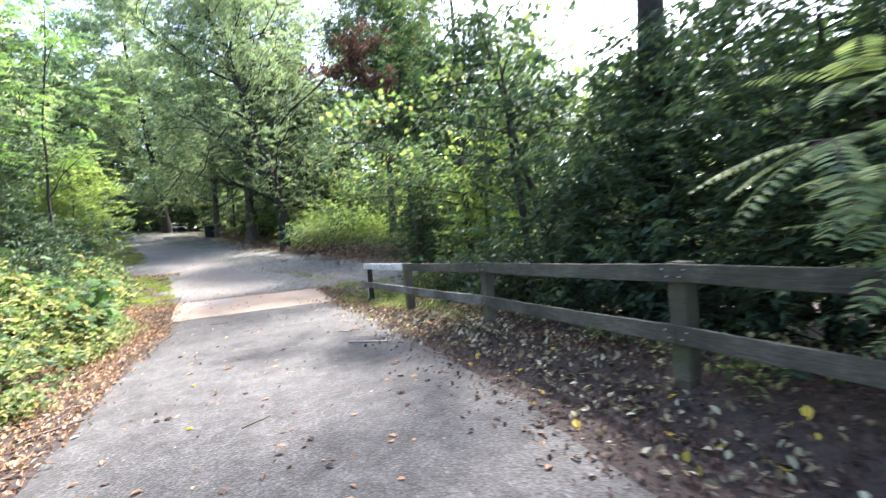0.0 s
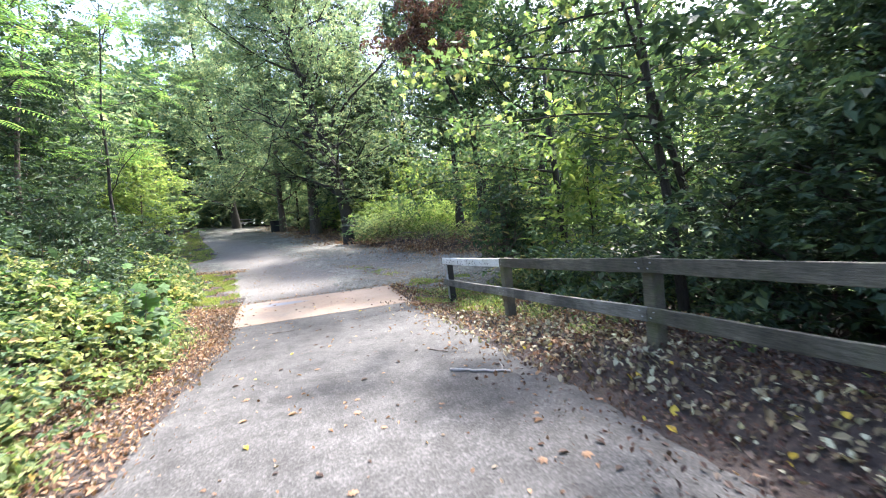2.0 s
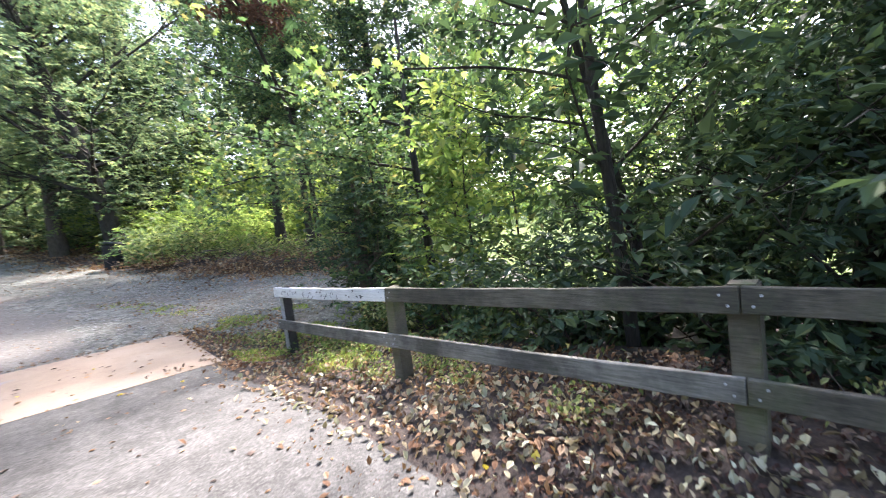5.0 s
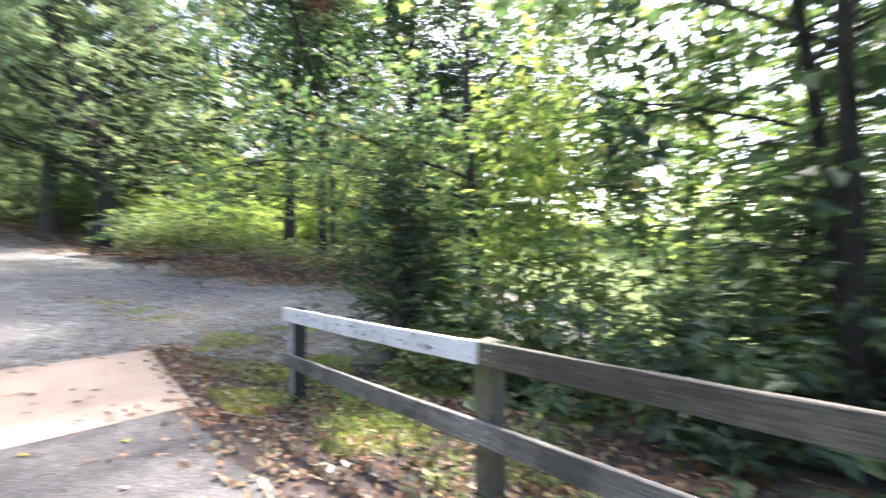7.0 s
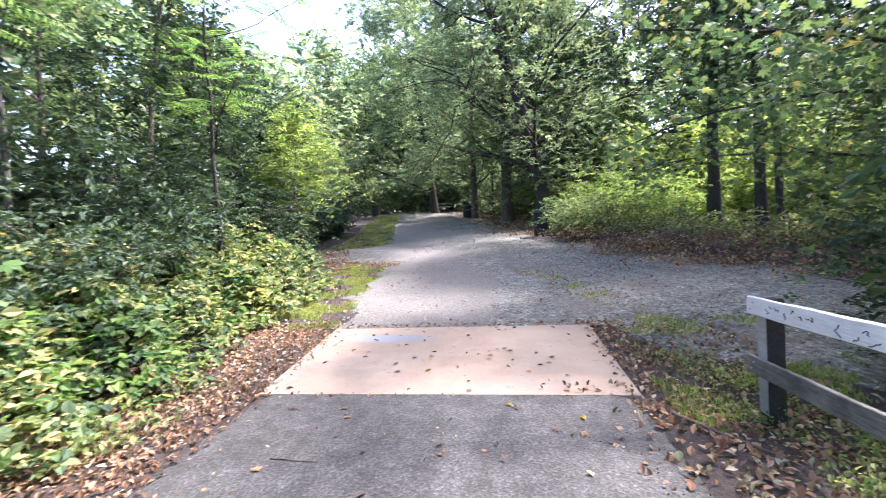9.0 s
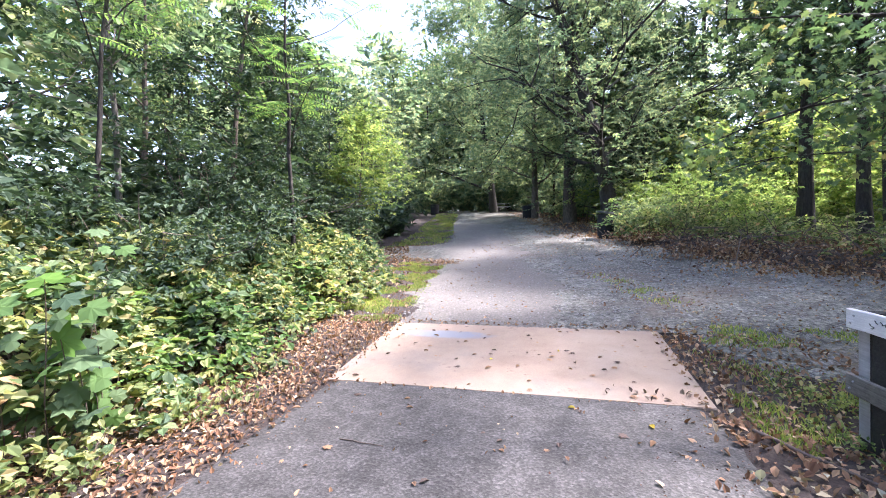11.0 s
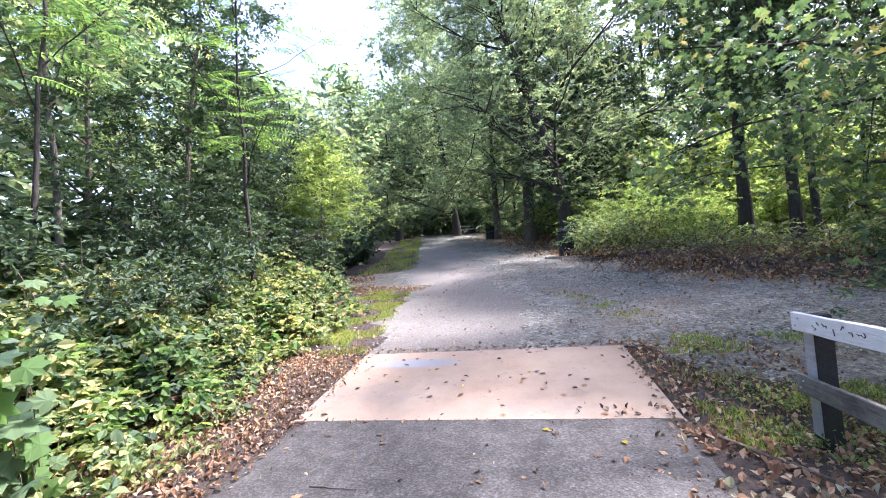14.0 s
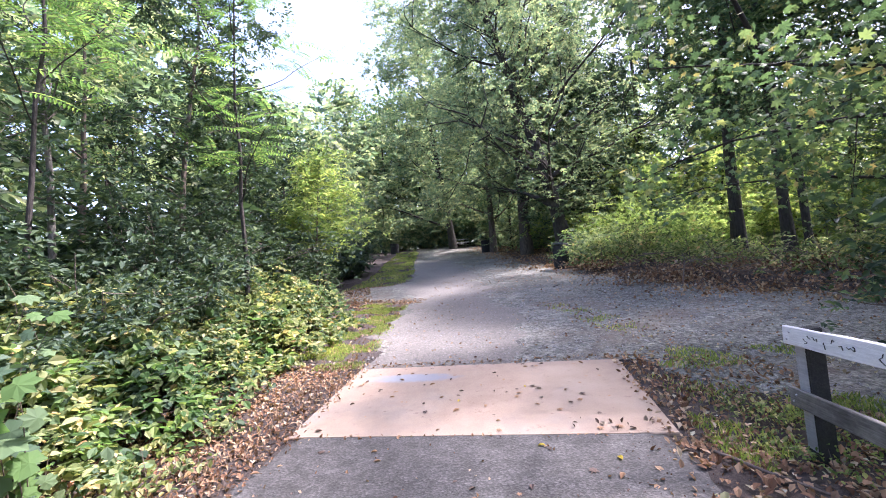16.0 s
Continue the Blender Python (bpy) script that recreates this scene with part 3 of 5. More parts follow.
def scrawl(rail, p0, p1, h, rng):
    """Unreadable marker strokes on the white rail, as thin flat ribbons."""
    arrs = []
    ln = float(np.linalg.norm(p1 - p0))
    for c0, c1, big in ((.25, .7, .5), (.9, 1.03, .6), (1.1, 1.7, .8), (1.9, 2.25, .5)):
        n = int((c1 - c0) / .055)
        for i in range(n):
            p = np.array([c0 + (c1 - c0) * i / max(n - 1, 1), rng.uniform(.3, .7)])
            for _ in range(2):
                q = p + np.array([rng.uniform(-.05, .05), rng.uniform(-.45, .45) * big])
                q[1] = min(.9, max(.1, q[1]))
                pts = []
                for u in (0, .5, 1):
                    w = p + (q - p) * u + (rng.normal(size=2) * (.006, .05) if u == .5 else 0)
                    c = p0 + (p1 - p0) * (w[0] / ln)
                    pts.append((c[0] - .0015, c[1], c[2] + w[1] * h - .008))
                arrs.append(tube(pts, [.0035] * 3, 4))
                p = q
    v, fa = join(arrs)
    tagged(np_part("scrawl", v, fa, M_INK, rail, "black marker scrawl"), kind="stuff")


build_fence()


# ---------------------------------------------------------------- trees
def tree_arrays(rng, H, r0, crown0, limbs, spread, lean=(0, 0), rise=0.5, subs=4, fork=0.0):
    """Trunk and limbs as tubes, and the points from which leaves grow. The foot is at the origin."""
    n = 9
    u = np.linspace(0, 1, n)
    wob = np.cumsum(rng.normal(size=(n, 2)) * .012 * H, 0) * u[:, None]
    trunk = np.stack([lean[0] * u ** 1.3 * H + wob[:, 0], lean[1] * u ** 1.3 * H + wob[:, 1], u * H * 1.0 - .15], 1)
    rad = r0 * (1 - .85 * u) * np.where(u < .05, 1.35, 1)
    arrs, spots = [tube(trunk, rad, 9)], []
    az = rng.uniform(0, 6.28)
    for i in range(limbs):
        h = crown0 + (1 - crown0) * (i + rng.uniform(0, .8)) / limbs
        az += 2.4 + rng.normal() * .35
        p = np.array([np.interp(h, u, trunk[:, k]) for k in range(3)])
        ln = spread * (1.05 - .6 * (h - crown0) / (1 - crown0 + 1e-6)) * rng.uniform(.65, 1.15)
        d = np.array([math.cos(az), math.sin(az), rise + rng.uniform(-.2, .35)])
        pts = curve_pts(rng, p, d, ln, 7, .13, (0, 0, .05))
        rr = max(.01, np.interp(h, u, rad) * .38)
        arrs.append(tube(pts, np.linspace(rr, .006, len(pts)), 5))
        for q, w in zip(pts[2:], np.linspace(.4, 1, 6)):
            spots.append(q)
        for _ in range(subs):
            k = rng.integers(2, 7)
            d2 = unit(rng.normal(size=3) + (pts[k] - pts[k - 1]) * 4 / max(ln, .1) * 3 + np.array([0, 0, .1]))
            sp = curve_pts(rng, pts[k], d2, ln * rng.uniform(.3, .6), 4, .2, (0, 0, -.1))
            arrs.append(tube(sp, np.linspace(rr * .4, .004, 5), 3))
            spots.extend(sp[1:])
    spots.append(trunk[-1])
    return arrs, np.array(spots)


def crown_points(rng, spots, count, spread):
    """Leaves stand in clumps round the twigs, thinner towards each clump's edge."""
    k = rng.integers(0, len(spots), count)
    sub = rng.normal(size=(len(spots) * 3, 3)) * spread
    pick = rng.integers(0, 3, count)
    return spots[k] + sub[k * 3 + pick] + rng.normal(size=(count, 3)) * spread * .45 * np.array([1, 1, .7])


def build_tree(name, x, y, H, r0, crown0, limbs, spread, leaves, leaf, mat, bark, seed, label, lean=(0, 0), rise=.5, up=.55, clump=.35, subs=4, group="", fine=False, width=.5):
    rng = np.random.default_rng(seed)
    arrs, spots = tree_arrays(rng, H, r0, crown0, limbs, spread, lean, rise, subs)
    t = thing(name, (x, y, float(gz(x, y))), label, "tree" if name.endswith("tree") else "shrub", group)
    np_part("trunk", *join(arrs), bark, t, smooth=True)
    c = crown_points(rng, spots, leaves // 8, clump)
    c = c[c[:, 2] > .1]
    np_part("crown", *sprigs(rng, c, leaf, 8, 2.6, 1.0, width, fine), mat, t)
    return t


def build_shrub(x, y, H, R, leaves, leaf, mat, seed, label, clump=.16, group="", up=.6, fine=False, name="shrub", stems=14, width=.55, bark=None):
    """Many stems from one foot, leafy to the ground."""
    rng = np.random.default_rng(seed)
    arrs, spots = [], []
    for i in range(stems):
        a = rng.uniform(0, 6.28)
        out = rng.uniform(.1, 1) * R
        foot = np.array([math.cos(a) * out * .35, math.sin(a) * out * .35, -.1])
        d = np.array([math.cos(a) * out, math.sin(a) * out, H * rng.uniform(.6, 1.05)])
        pts = curve_pts(rng, foot, d, np.linalg.norm(d) * 1.05, 7, .14, (math.cos(a) * .2, math.sin(a) * .2, -.35))
        arrs.append(tube(pts, np.linspace(.016, .004, 8), 4))
        spots.extend(pts[2:])
        for _ in range(4):
            k = rng.integers(2, 8)
            sp = curve_pts(rng, pts[k], rand_dirs(rng, 1)[0] + np.array([0, 0, .15]), H * rng.uniform(.12, .35), 3, .25)
            arrs.append(tube(sp, np.linspace(.006, .002, 4), 3))
            spots.extend(sp[1:])
    spots = np.array(spots)
    t = thing(name, (x, y, float(gz(x, y))), label, "shrub", group)
    tagged(np_part("stem", *join(arrs), bark or M_BARK, t), kind="stuff")
    c = crown_points(rng, spots, leaves // 7, clump)
    c = c[c[:, 2] > .02]
    np_part("foliage", *sprigs(rng, c, leaf, 7, 2.4, 1.0, width, fine), mat, t)
    return t


def build_ailanthus(x, y, H, r0, seed, label, fronds, length, crown0=.3, lean=(0, 0), limbs=6, mat=None, leaflet=.11, bark=None):
    """Slim tree with feather-shaped leaves at the twig ends."""
    rng = np.random.default_rng(seed)
    arrs, spots = tree_arrays(rng, H, r0, crown0, limbs, H * .28, lean, .75, 2)
    t = thing("feather_leaved_tree", (x, y, float(gz(x, y))), label, "tree")
    np_part("trunk", *join(arrs), bark or M_BARKL, t, smooth=True)
    ra, le = [], []
    for i in range(fronds):
        p = spots[rng.integers(0, len(spots))]
        a = rng.uniform(0, 6.28)
        r, l = pinnate(rng, p, (math.cos(a), math.sin(a), rng.uniform(-.1, .55)), length * rng.uniform(.7, 1.2), 11, leaflet, .5)
        ra.append(r)
        le.append(l)
    tagged(np_part("leaf_stalk", *join(ra), M_TWIG, t), kind="stuff")
    np_part("crown", *join(le), mat or L_FROND, t)
    return t


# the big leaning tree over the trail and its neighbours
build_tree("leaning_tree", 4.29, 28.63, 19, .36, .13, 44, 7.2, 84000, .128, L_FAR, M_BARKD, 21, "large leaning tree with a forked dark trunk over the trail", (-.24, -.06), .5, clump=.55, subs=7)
# lighter bark on the next two trees also stands for haze
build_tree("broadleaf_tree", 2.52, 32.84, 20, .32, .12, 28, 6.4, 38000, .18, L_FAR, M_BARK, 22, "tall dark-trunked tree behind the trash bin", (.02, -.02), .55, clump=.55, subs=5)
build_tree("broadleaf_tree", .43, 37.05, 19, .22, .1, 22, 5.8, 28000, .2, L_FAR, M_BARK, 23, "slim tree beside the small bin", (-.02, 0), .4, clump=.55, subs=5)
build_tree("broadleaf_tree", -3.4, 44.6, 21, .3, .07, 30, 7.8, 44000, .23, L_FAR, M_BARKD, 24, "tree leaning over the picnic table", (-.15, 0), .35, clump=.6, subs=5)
build_tree("broadleaf_tree", 9.4, 24.0, 15, .22, .3, 24, 3.8, 26000, .16, L_DARK, M_BARKD, 25, "dark-trunked tree behind the leaf bank", (-.01, 0), .3, clump=.42, subs=5)
build_tree("broadleaf_tree", 9.84, 22.07, 14, .17, .3, 20, 3.8, 24000, .15, L_MID, M_BARKD, 26, "dark slim tree behind the leaf bank", (-.06, 0), .4, clump=.42, subs=5)
build_tree("conifer_tree", 6.6, 33.5, 17, .2, .1, 34, 4.2, 24000, .18, L_DARK, M_BARKD, 27, "dark dense tree between the trail and the field", (-.08, 0), .1, clump=.4, subs=6, up=.3)
build_tree("broadleaf_tree", 10.2, 36.0, 18, .24, .1, 30, 5.0, 18000, .24, L_DARK, M_BARKD, 740, "dark full-crowned tree beyond the clearing", (.0, 0), .3, clump=.5, subs=6)
build_tree("broadleaf_tree", 17.0, 36.5, 17, .24, .12, 26, 5.2, 14000, .26, L_DARK, M_BARKD, 741, "dark full-crowned tree beyond the clearing", (.0, 0), .35, clump=.5, subs=5)
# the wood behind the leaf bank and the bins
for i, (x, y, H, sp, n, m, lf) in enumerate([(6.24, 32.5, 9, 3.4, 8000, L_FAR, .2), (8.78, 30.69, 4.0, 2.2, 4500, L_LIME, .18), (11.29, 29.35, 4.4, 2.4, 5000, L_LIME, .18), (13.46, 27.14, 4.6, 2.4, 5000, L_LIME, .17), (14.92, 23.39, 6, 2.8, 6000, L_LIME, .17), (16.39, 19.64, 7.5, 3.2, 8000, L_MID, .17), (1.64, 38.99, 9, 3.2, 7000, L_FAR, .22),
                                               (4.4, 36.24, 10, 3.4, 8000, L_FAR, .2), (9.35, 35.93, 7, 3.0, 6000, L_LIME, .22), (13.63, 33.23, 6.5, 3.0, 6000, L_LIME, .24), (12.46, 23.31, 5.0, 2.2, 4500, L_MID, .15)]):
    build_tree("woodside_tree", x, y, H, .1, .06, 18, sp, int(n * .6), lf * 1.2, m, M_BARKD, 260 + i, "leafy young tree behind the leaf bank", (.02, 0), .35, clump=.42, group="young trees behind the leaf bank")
# trees behind the fence; the first row leans over the verge to shade it
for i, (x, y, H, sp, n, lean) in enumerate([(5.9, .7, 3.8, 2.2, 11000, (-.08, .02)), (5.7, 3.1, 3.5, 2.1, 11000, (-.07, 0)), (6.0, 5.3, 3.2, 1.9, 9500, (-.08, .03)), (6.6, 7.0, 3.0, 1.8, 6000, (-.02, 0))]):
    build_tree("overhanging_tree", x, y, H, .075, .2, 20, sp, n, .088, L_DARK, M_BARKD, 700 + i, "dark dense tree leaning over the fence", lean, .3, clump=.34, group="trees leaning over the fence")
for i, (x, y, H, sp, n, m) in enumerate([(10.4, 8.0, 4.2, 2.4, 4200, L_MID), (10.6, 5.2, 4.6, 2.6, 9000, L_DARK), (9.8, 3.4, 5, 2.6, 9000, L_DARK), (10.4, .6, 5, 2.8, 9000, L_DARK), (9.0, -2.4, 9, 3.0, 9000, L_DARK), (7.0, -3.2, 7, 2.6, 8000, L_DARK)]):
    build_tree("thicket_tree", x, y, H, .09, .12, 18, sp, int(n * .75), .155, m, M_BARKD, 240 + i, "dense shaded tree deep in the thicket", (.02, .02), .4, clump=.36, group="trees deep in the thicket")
build_tree("tall_tree", 11.2, 18.6, 15, .2, .3, 18, 4.6, 17000, .15, L_MID, M_BARKD, 250, "tall tree at the side track with high limbs", (-.05, -.02), .4, clump=.45)
build_tree("broadleaf_tree", 6.5, 5.5, 15, .28, .36, 14, 4.0, 8000, .15, L_MID, M_BARKD, 31, "tall straight dark-trunked tree behind the fence", (.01, .0), .5, clump=.4)
build_tree("broadleaf_tree", 7.9, 2.7, 15, .19, .42, 14, 4.0, 7000, .15, L_MID, M_BARKD, 32, "tall straight dark-trunked tree behind the fence", (.0, .0), .5, clump=.4)
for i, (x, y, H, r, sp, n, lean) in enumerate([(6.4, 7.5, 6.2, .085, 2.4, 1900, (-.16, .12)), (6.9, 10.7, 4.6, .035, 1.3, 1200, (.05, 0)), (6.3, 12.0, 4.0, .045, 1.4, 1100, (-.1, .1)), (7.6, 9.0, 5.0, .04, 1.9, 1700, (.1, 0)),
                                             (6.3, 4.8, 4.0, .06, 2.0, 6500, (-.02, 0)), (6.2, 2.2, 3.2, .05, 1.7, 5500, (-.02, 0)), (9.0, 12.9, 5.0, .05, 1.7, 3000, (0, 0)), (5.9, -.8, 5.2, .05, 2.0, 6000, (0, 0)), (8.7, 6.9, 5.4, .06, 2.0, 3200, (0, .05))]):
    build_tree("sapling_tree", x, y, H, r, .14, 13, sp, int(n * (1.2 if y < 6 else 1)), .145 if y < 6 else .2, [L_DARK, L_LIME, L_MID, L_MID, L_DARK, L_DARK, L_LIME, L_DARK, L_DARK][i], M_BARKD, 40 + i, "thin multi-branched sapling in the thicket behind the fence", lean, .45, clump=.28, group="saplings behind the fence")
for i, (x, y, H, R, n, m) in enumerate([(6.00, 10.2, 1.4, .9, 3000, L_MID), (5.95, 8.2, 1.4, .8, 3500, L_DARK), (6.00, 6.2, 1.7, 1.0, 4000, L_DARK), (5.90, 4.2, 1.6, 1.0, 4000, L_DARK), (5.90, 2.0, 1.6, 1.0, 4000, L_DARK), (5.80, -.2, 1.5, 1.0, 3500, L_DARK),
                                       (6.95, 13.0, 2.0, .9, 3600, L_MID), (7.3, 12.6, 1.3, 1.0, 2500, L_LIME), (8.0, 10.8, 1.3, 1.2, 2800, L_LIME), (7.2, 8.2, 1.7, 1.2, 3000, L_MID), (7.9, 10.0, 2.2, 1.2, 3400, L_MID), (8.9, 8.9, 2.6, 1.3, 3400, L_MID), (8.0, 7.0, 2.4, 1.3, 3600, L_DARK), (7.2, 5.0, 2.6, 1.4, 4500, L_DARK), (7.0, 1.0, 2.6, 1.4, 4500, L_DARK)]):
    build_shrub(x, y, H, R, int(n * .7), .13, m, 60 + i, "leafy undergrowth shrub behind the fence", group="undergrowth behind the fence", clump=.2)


build_tree("vine_covered_tree", 5.5, 12.1, 2.8, .17, .3, 18, .8, 4200, .085, L_DARK, M_BARK, 58, "dark vine-covered trunk behind the fence end", (.02, 0), .2, clump=.26, subs=5)
build_shrub(5.3, 11.2, .8, .55, 2200, .08, L_BUSH, 59, "pale-leaved weed bush at the fence end", clump=.13)


# the third tree is added to shade the gravel side track
for i, (x, y, H, sp, n) in enumerate([(9.4, 11.4, 8.0, 2.6, 4500), (11.4, 14.2, 8.0, 2.8, 5000), (10.6, 16.6, 9.0, 3.2, 13000), (12.4, 20.0, 9.0, 3.2, 11000)]):
    build_tree("slender_tree", x, y, H, .035, .36, 16, sp, n, .15, (L_MID, L_DARK, L_DARK, L_DARK)[i], M_BARKD, 720 + i, "slender airy tree in the thicket with a bare stem", (-.03, .02), .45, clump=.42, group="slender trees in the thicket")


def maple_branch():
    """The overhanging limb with lobed leaves, on a tree that stands behind the fence."""
    rng = np.random.default_rng(77)
    x, y = 7.2, 12.1
    z = float(gz(x, y))
    t = thing("maple_tree", (x, y, z), "maple with lobed yellow-green leaves reaching over the fence end", "tree")
    trunk = np.array([(0, 0, -.2), (.05, .1, 1.5), (0, .15, 3.0), (-.1, .2, 4.5), (0, .3, 6.5)])
    arrs, spots = [tube(trunk, [.11, .1, .085, .07, .03], 8)], []
    for p, d, ln in [((0, .15, 2.9), (-1, .3, .1), 4.3), ((0, .15, 3.3), (-1, .05, .2), 4.2), ((0, .15, 2.4), (-1, .6, .05), 3.6), ((-.1, .2, 4.2), (-.9, .2, .3), 4.0), ((-.1, .2, 4.4), (-.5, -.9, .3), 2.8), ((0, .15, 3.6), (-.8, .9, .3), 3.0), ((0, .2, 4), (.7, .8, .4), 2.5)]:
        pts = curve_pts(rng, p, d, ln, 8, .08, (0, 0, -.12))
        arrs.append(tube(pts, np.linspace(.035, .006, 9), 5))
        spots.extend(pts[3:])
        for _ in range(9):
            k = rng.integers(2, 9)
            sp = curve_pts(rng, pts[k], rand_dirs(rng, 1)[0] * (1, 1, .5), rng.uniform(.4, 1.0), 4, .15, (0, 0, -.1))
            arrs.append(tube(sp, np.linspace(.008, .003, 5), 3))
            spots.extend(sp[1:])
    np_part("trunk", *join(arrs), M_BARKD, t, smooth=True)
    spots = np.array(spots)
    n = 5200
    c = spots[rng.integers(0, len(spots), n)] + rng.normal(size=(n, 3)) * .16
    nn = unit(rand_dirs(rng, n) * .55 + np.array([0, 0, .7]))
    dd = rand_dirs(rng, n) + np.array([0, 0, -.5])
    size = .12 * rng.uniform(.6, 1.25, n)
    np_part("crown", *lobed_arrays(c[:3400], dd[:3400], nn[:3400], size[:3400], rng), L_MID, t)
    np_part("sunlit_foliage", *lobed_arrays(c[3400:], dd[3400:], nn[3400:], size[3400:], rng), L_MID, t, "yellow-green lobed leaves")


maple_branch()


def hanging_maple():
    """A young maple close behind the fence, its leafy twigs hanging out over the rail."""
    rng = np.random.default_rng(79)
    x, y = 5.7, 7.5
    t = thing("young_maple_tree", (x, y, float(gz(x, y))), "young maple with large lobed leaves hanging over the rail", "tree")
    trunk = np.array([(0, 0, -.2), (-.1, .05, 1.4), (-.25, .1, 2.8), (-.35, .1, 4.0), (-.4, .2, 5.2)])
    arrs, spots = [tube(trunk, [.08, .07, .055, .04, .015], 7)], []
    for p, d, ln in [((-.25, .1, 2.8), (-1, .7, .3), 3.1), ((-.3, .1, 3.3), (-1, .45, .28), 3.2), ((-.35, .1, 3.8), (-.9, .95, .28), 3.4), ((-.37, .1, 4.3), (-1, .6, .3), 3.0), ((-.37, .1, 4.4), (-.5, -.9, .3), 2.2), ((-.37, .15, 4.6), (-.4, .9, .4), 2.0), ((-.3, .1, 3.4), (.8, .6, .4), 1.8)]:
        pts = curve_pts(rng, p, d, ln, 8, .07, (0, 0, -.3))
        arrs.append(tube(pts, np.linspace(.02, .004, 9), 5))
        spots.extend(pts[3:])
        for _ in range(6):
            k = rng.integers(3, 9)
            sp = curve_pts(rng, pts[k], rand_dirs(rng, 1)[0] * (1, 1, .4), rng.uniform(.25, .6), 4, .15, (0, 0, -.2))
            arrs.append(tube(sp, np.linspace(.006, .002, 5), 3))
            spots.extend(sp[1:])
    np_part("trunk", *join(arrs), M_BARKD, t, smooth=True)
    spots = np.array(spots)
    n = 900
    c = spots[rng.integers(0, len(spots), n)] + rng.normal(size=(n, 3)) * .1
    nn = unit(rand_dirs(rng, n) * .5 + np.array([0, 0, .7]))
    dd = rand_dirs(rng, n) + np.array([0, 0, -.6])
    size = .16 * rng.uniform(.55, 1.25, n)
    np_part("crown", *lobed_arrays(c[:550], dd[:550], nn[:550], size[:550], rng), L_MID, t)
    # sun on part of the crown is put in as a lighter leaf colour
    np_part("sunlit_foliage", *lobed_arrays(c[550:], dd[550:], nn[550:], size[550:], rng), L_LIME, t, "yellow-green lobed leaves")


hanging_maple()


def dead_limb():
    """A high limb hung with withered brown leaves, on its own tall slim tree."""
    rng = np.random.default_rng(78)
    x, y = 9.2, 20.2
    t = thing("withered_tree", (x, y, float(gz(x, y))), "tall slim tree with a clump of withered brown leaves", "tree")
    trunk = np.array([(0, 0, -.2), (-.2, -.2, 3), (-1.3, -1.2, 5.4), (-3.6, -3.6, 7.2), (-5.0, -4.3, 8.2)])
    arrs = [tube(trunk, [.1, .085, .06, .035, .015], 8)]
    spots = []
    for k in range(9):
        p = trunk[3] + (trunk[2] - trunk[3]) * rng.uniform(-.35, .3)
        pts = curve_pts(rng, p, (rng.uniform(-1, .3), rng.uniform(-1, .4), rng.uniform(-.2, .4)), rng.uniform(1.0, 2.3), 6, .15, (0, 0, -.5))
        arrs.append(tube(pts, np.linspace(.02, .005, 7), 4))
        spots.extend(pts[1:])
    np_part("trunk", *join(arrs), M_BARKD, t, smooth=True)
    c = crown_points(rng, np.array(spots), 420, .22)
    np_part("crown", *sprigs(rng, c, .13, 8, 2.2, .3, .5, hang=.9), L_DRY, t)


dead_limb()

# left thicket; its dark leaf colours stand for the shade behind the brambles
build_ailanthus(-3.95, 12.1, 7.6, .042, 81, "slim feather-leaved tree with a bare lower trunk", 170, .75, .45, (-.02, 0), 7, bark=M_BARKD)
build_ailanthus(-3.23, 15.15, 7.4, .05, 82, "slim feather-leaved sapling among the brambles", 150, .65, .35, (0, 0), 8, bark=M_BARKD)
build_ailanthus(-6.04, 14.01, 9.5, .07, 83, "feather-leaved tree in the thicket", 150, .75, .4, (.03, 0), 7)
build_ailanthus(-4.17, 9.42, 6.8, .06, 84, "feather-leaved tree over the brambles", 150, .75, .45, (.05, .05), 7)
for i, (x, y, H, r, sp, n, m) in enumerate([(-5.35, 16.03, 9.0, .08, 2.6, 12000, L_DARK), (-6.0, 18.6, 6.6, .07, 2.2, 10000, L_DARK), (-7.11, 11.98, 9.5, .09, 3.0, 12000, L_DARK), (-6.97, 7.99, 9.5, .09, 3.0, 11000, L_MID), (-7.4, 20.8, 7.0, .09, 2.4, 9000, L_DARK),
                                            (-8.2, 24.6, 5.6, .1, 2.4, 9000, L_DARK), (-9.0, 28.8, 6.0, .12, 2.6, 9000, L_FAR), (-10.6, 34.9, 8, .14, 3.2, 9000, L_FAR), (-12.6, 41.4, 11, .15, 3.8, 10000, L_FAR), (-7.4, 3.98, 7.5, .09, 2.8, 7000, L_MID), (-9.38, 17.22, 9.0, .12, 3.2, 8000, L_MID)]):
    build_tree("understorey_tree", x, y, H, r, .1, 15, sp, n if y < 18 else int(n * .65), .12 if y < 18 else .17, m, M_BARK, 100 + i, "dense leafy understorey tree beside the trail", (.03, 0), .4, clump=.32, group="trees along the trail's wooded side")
build_tree("lime_leaved_tree", -3.9, 19.2, 4.3, .05, .36, 15, 1.6, 9000, .1, L_LIME, M_BARK, 120, "small bright lime-leaved tree leaning over the verge", (.1, -.05), .3, clump=.2)
build_shrub(-2.95, 16.2, 1.3, .7, 5000, .07, L_MID, 121, "dark green shrub at the bramble's end", clump=.13)
build_shrub(-3.66, 13.81, 2.4, .95, 8000, .1, L_DARK, 122, "vine-draped shrub mound with dark leaves", clump=.16)
build_shrub(-3.13, 12.3, 1.9, .8, 5000, .09, L_DARK, 127, "leafy shrub behind the brambles", clump=.16)
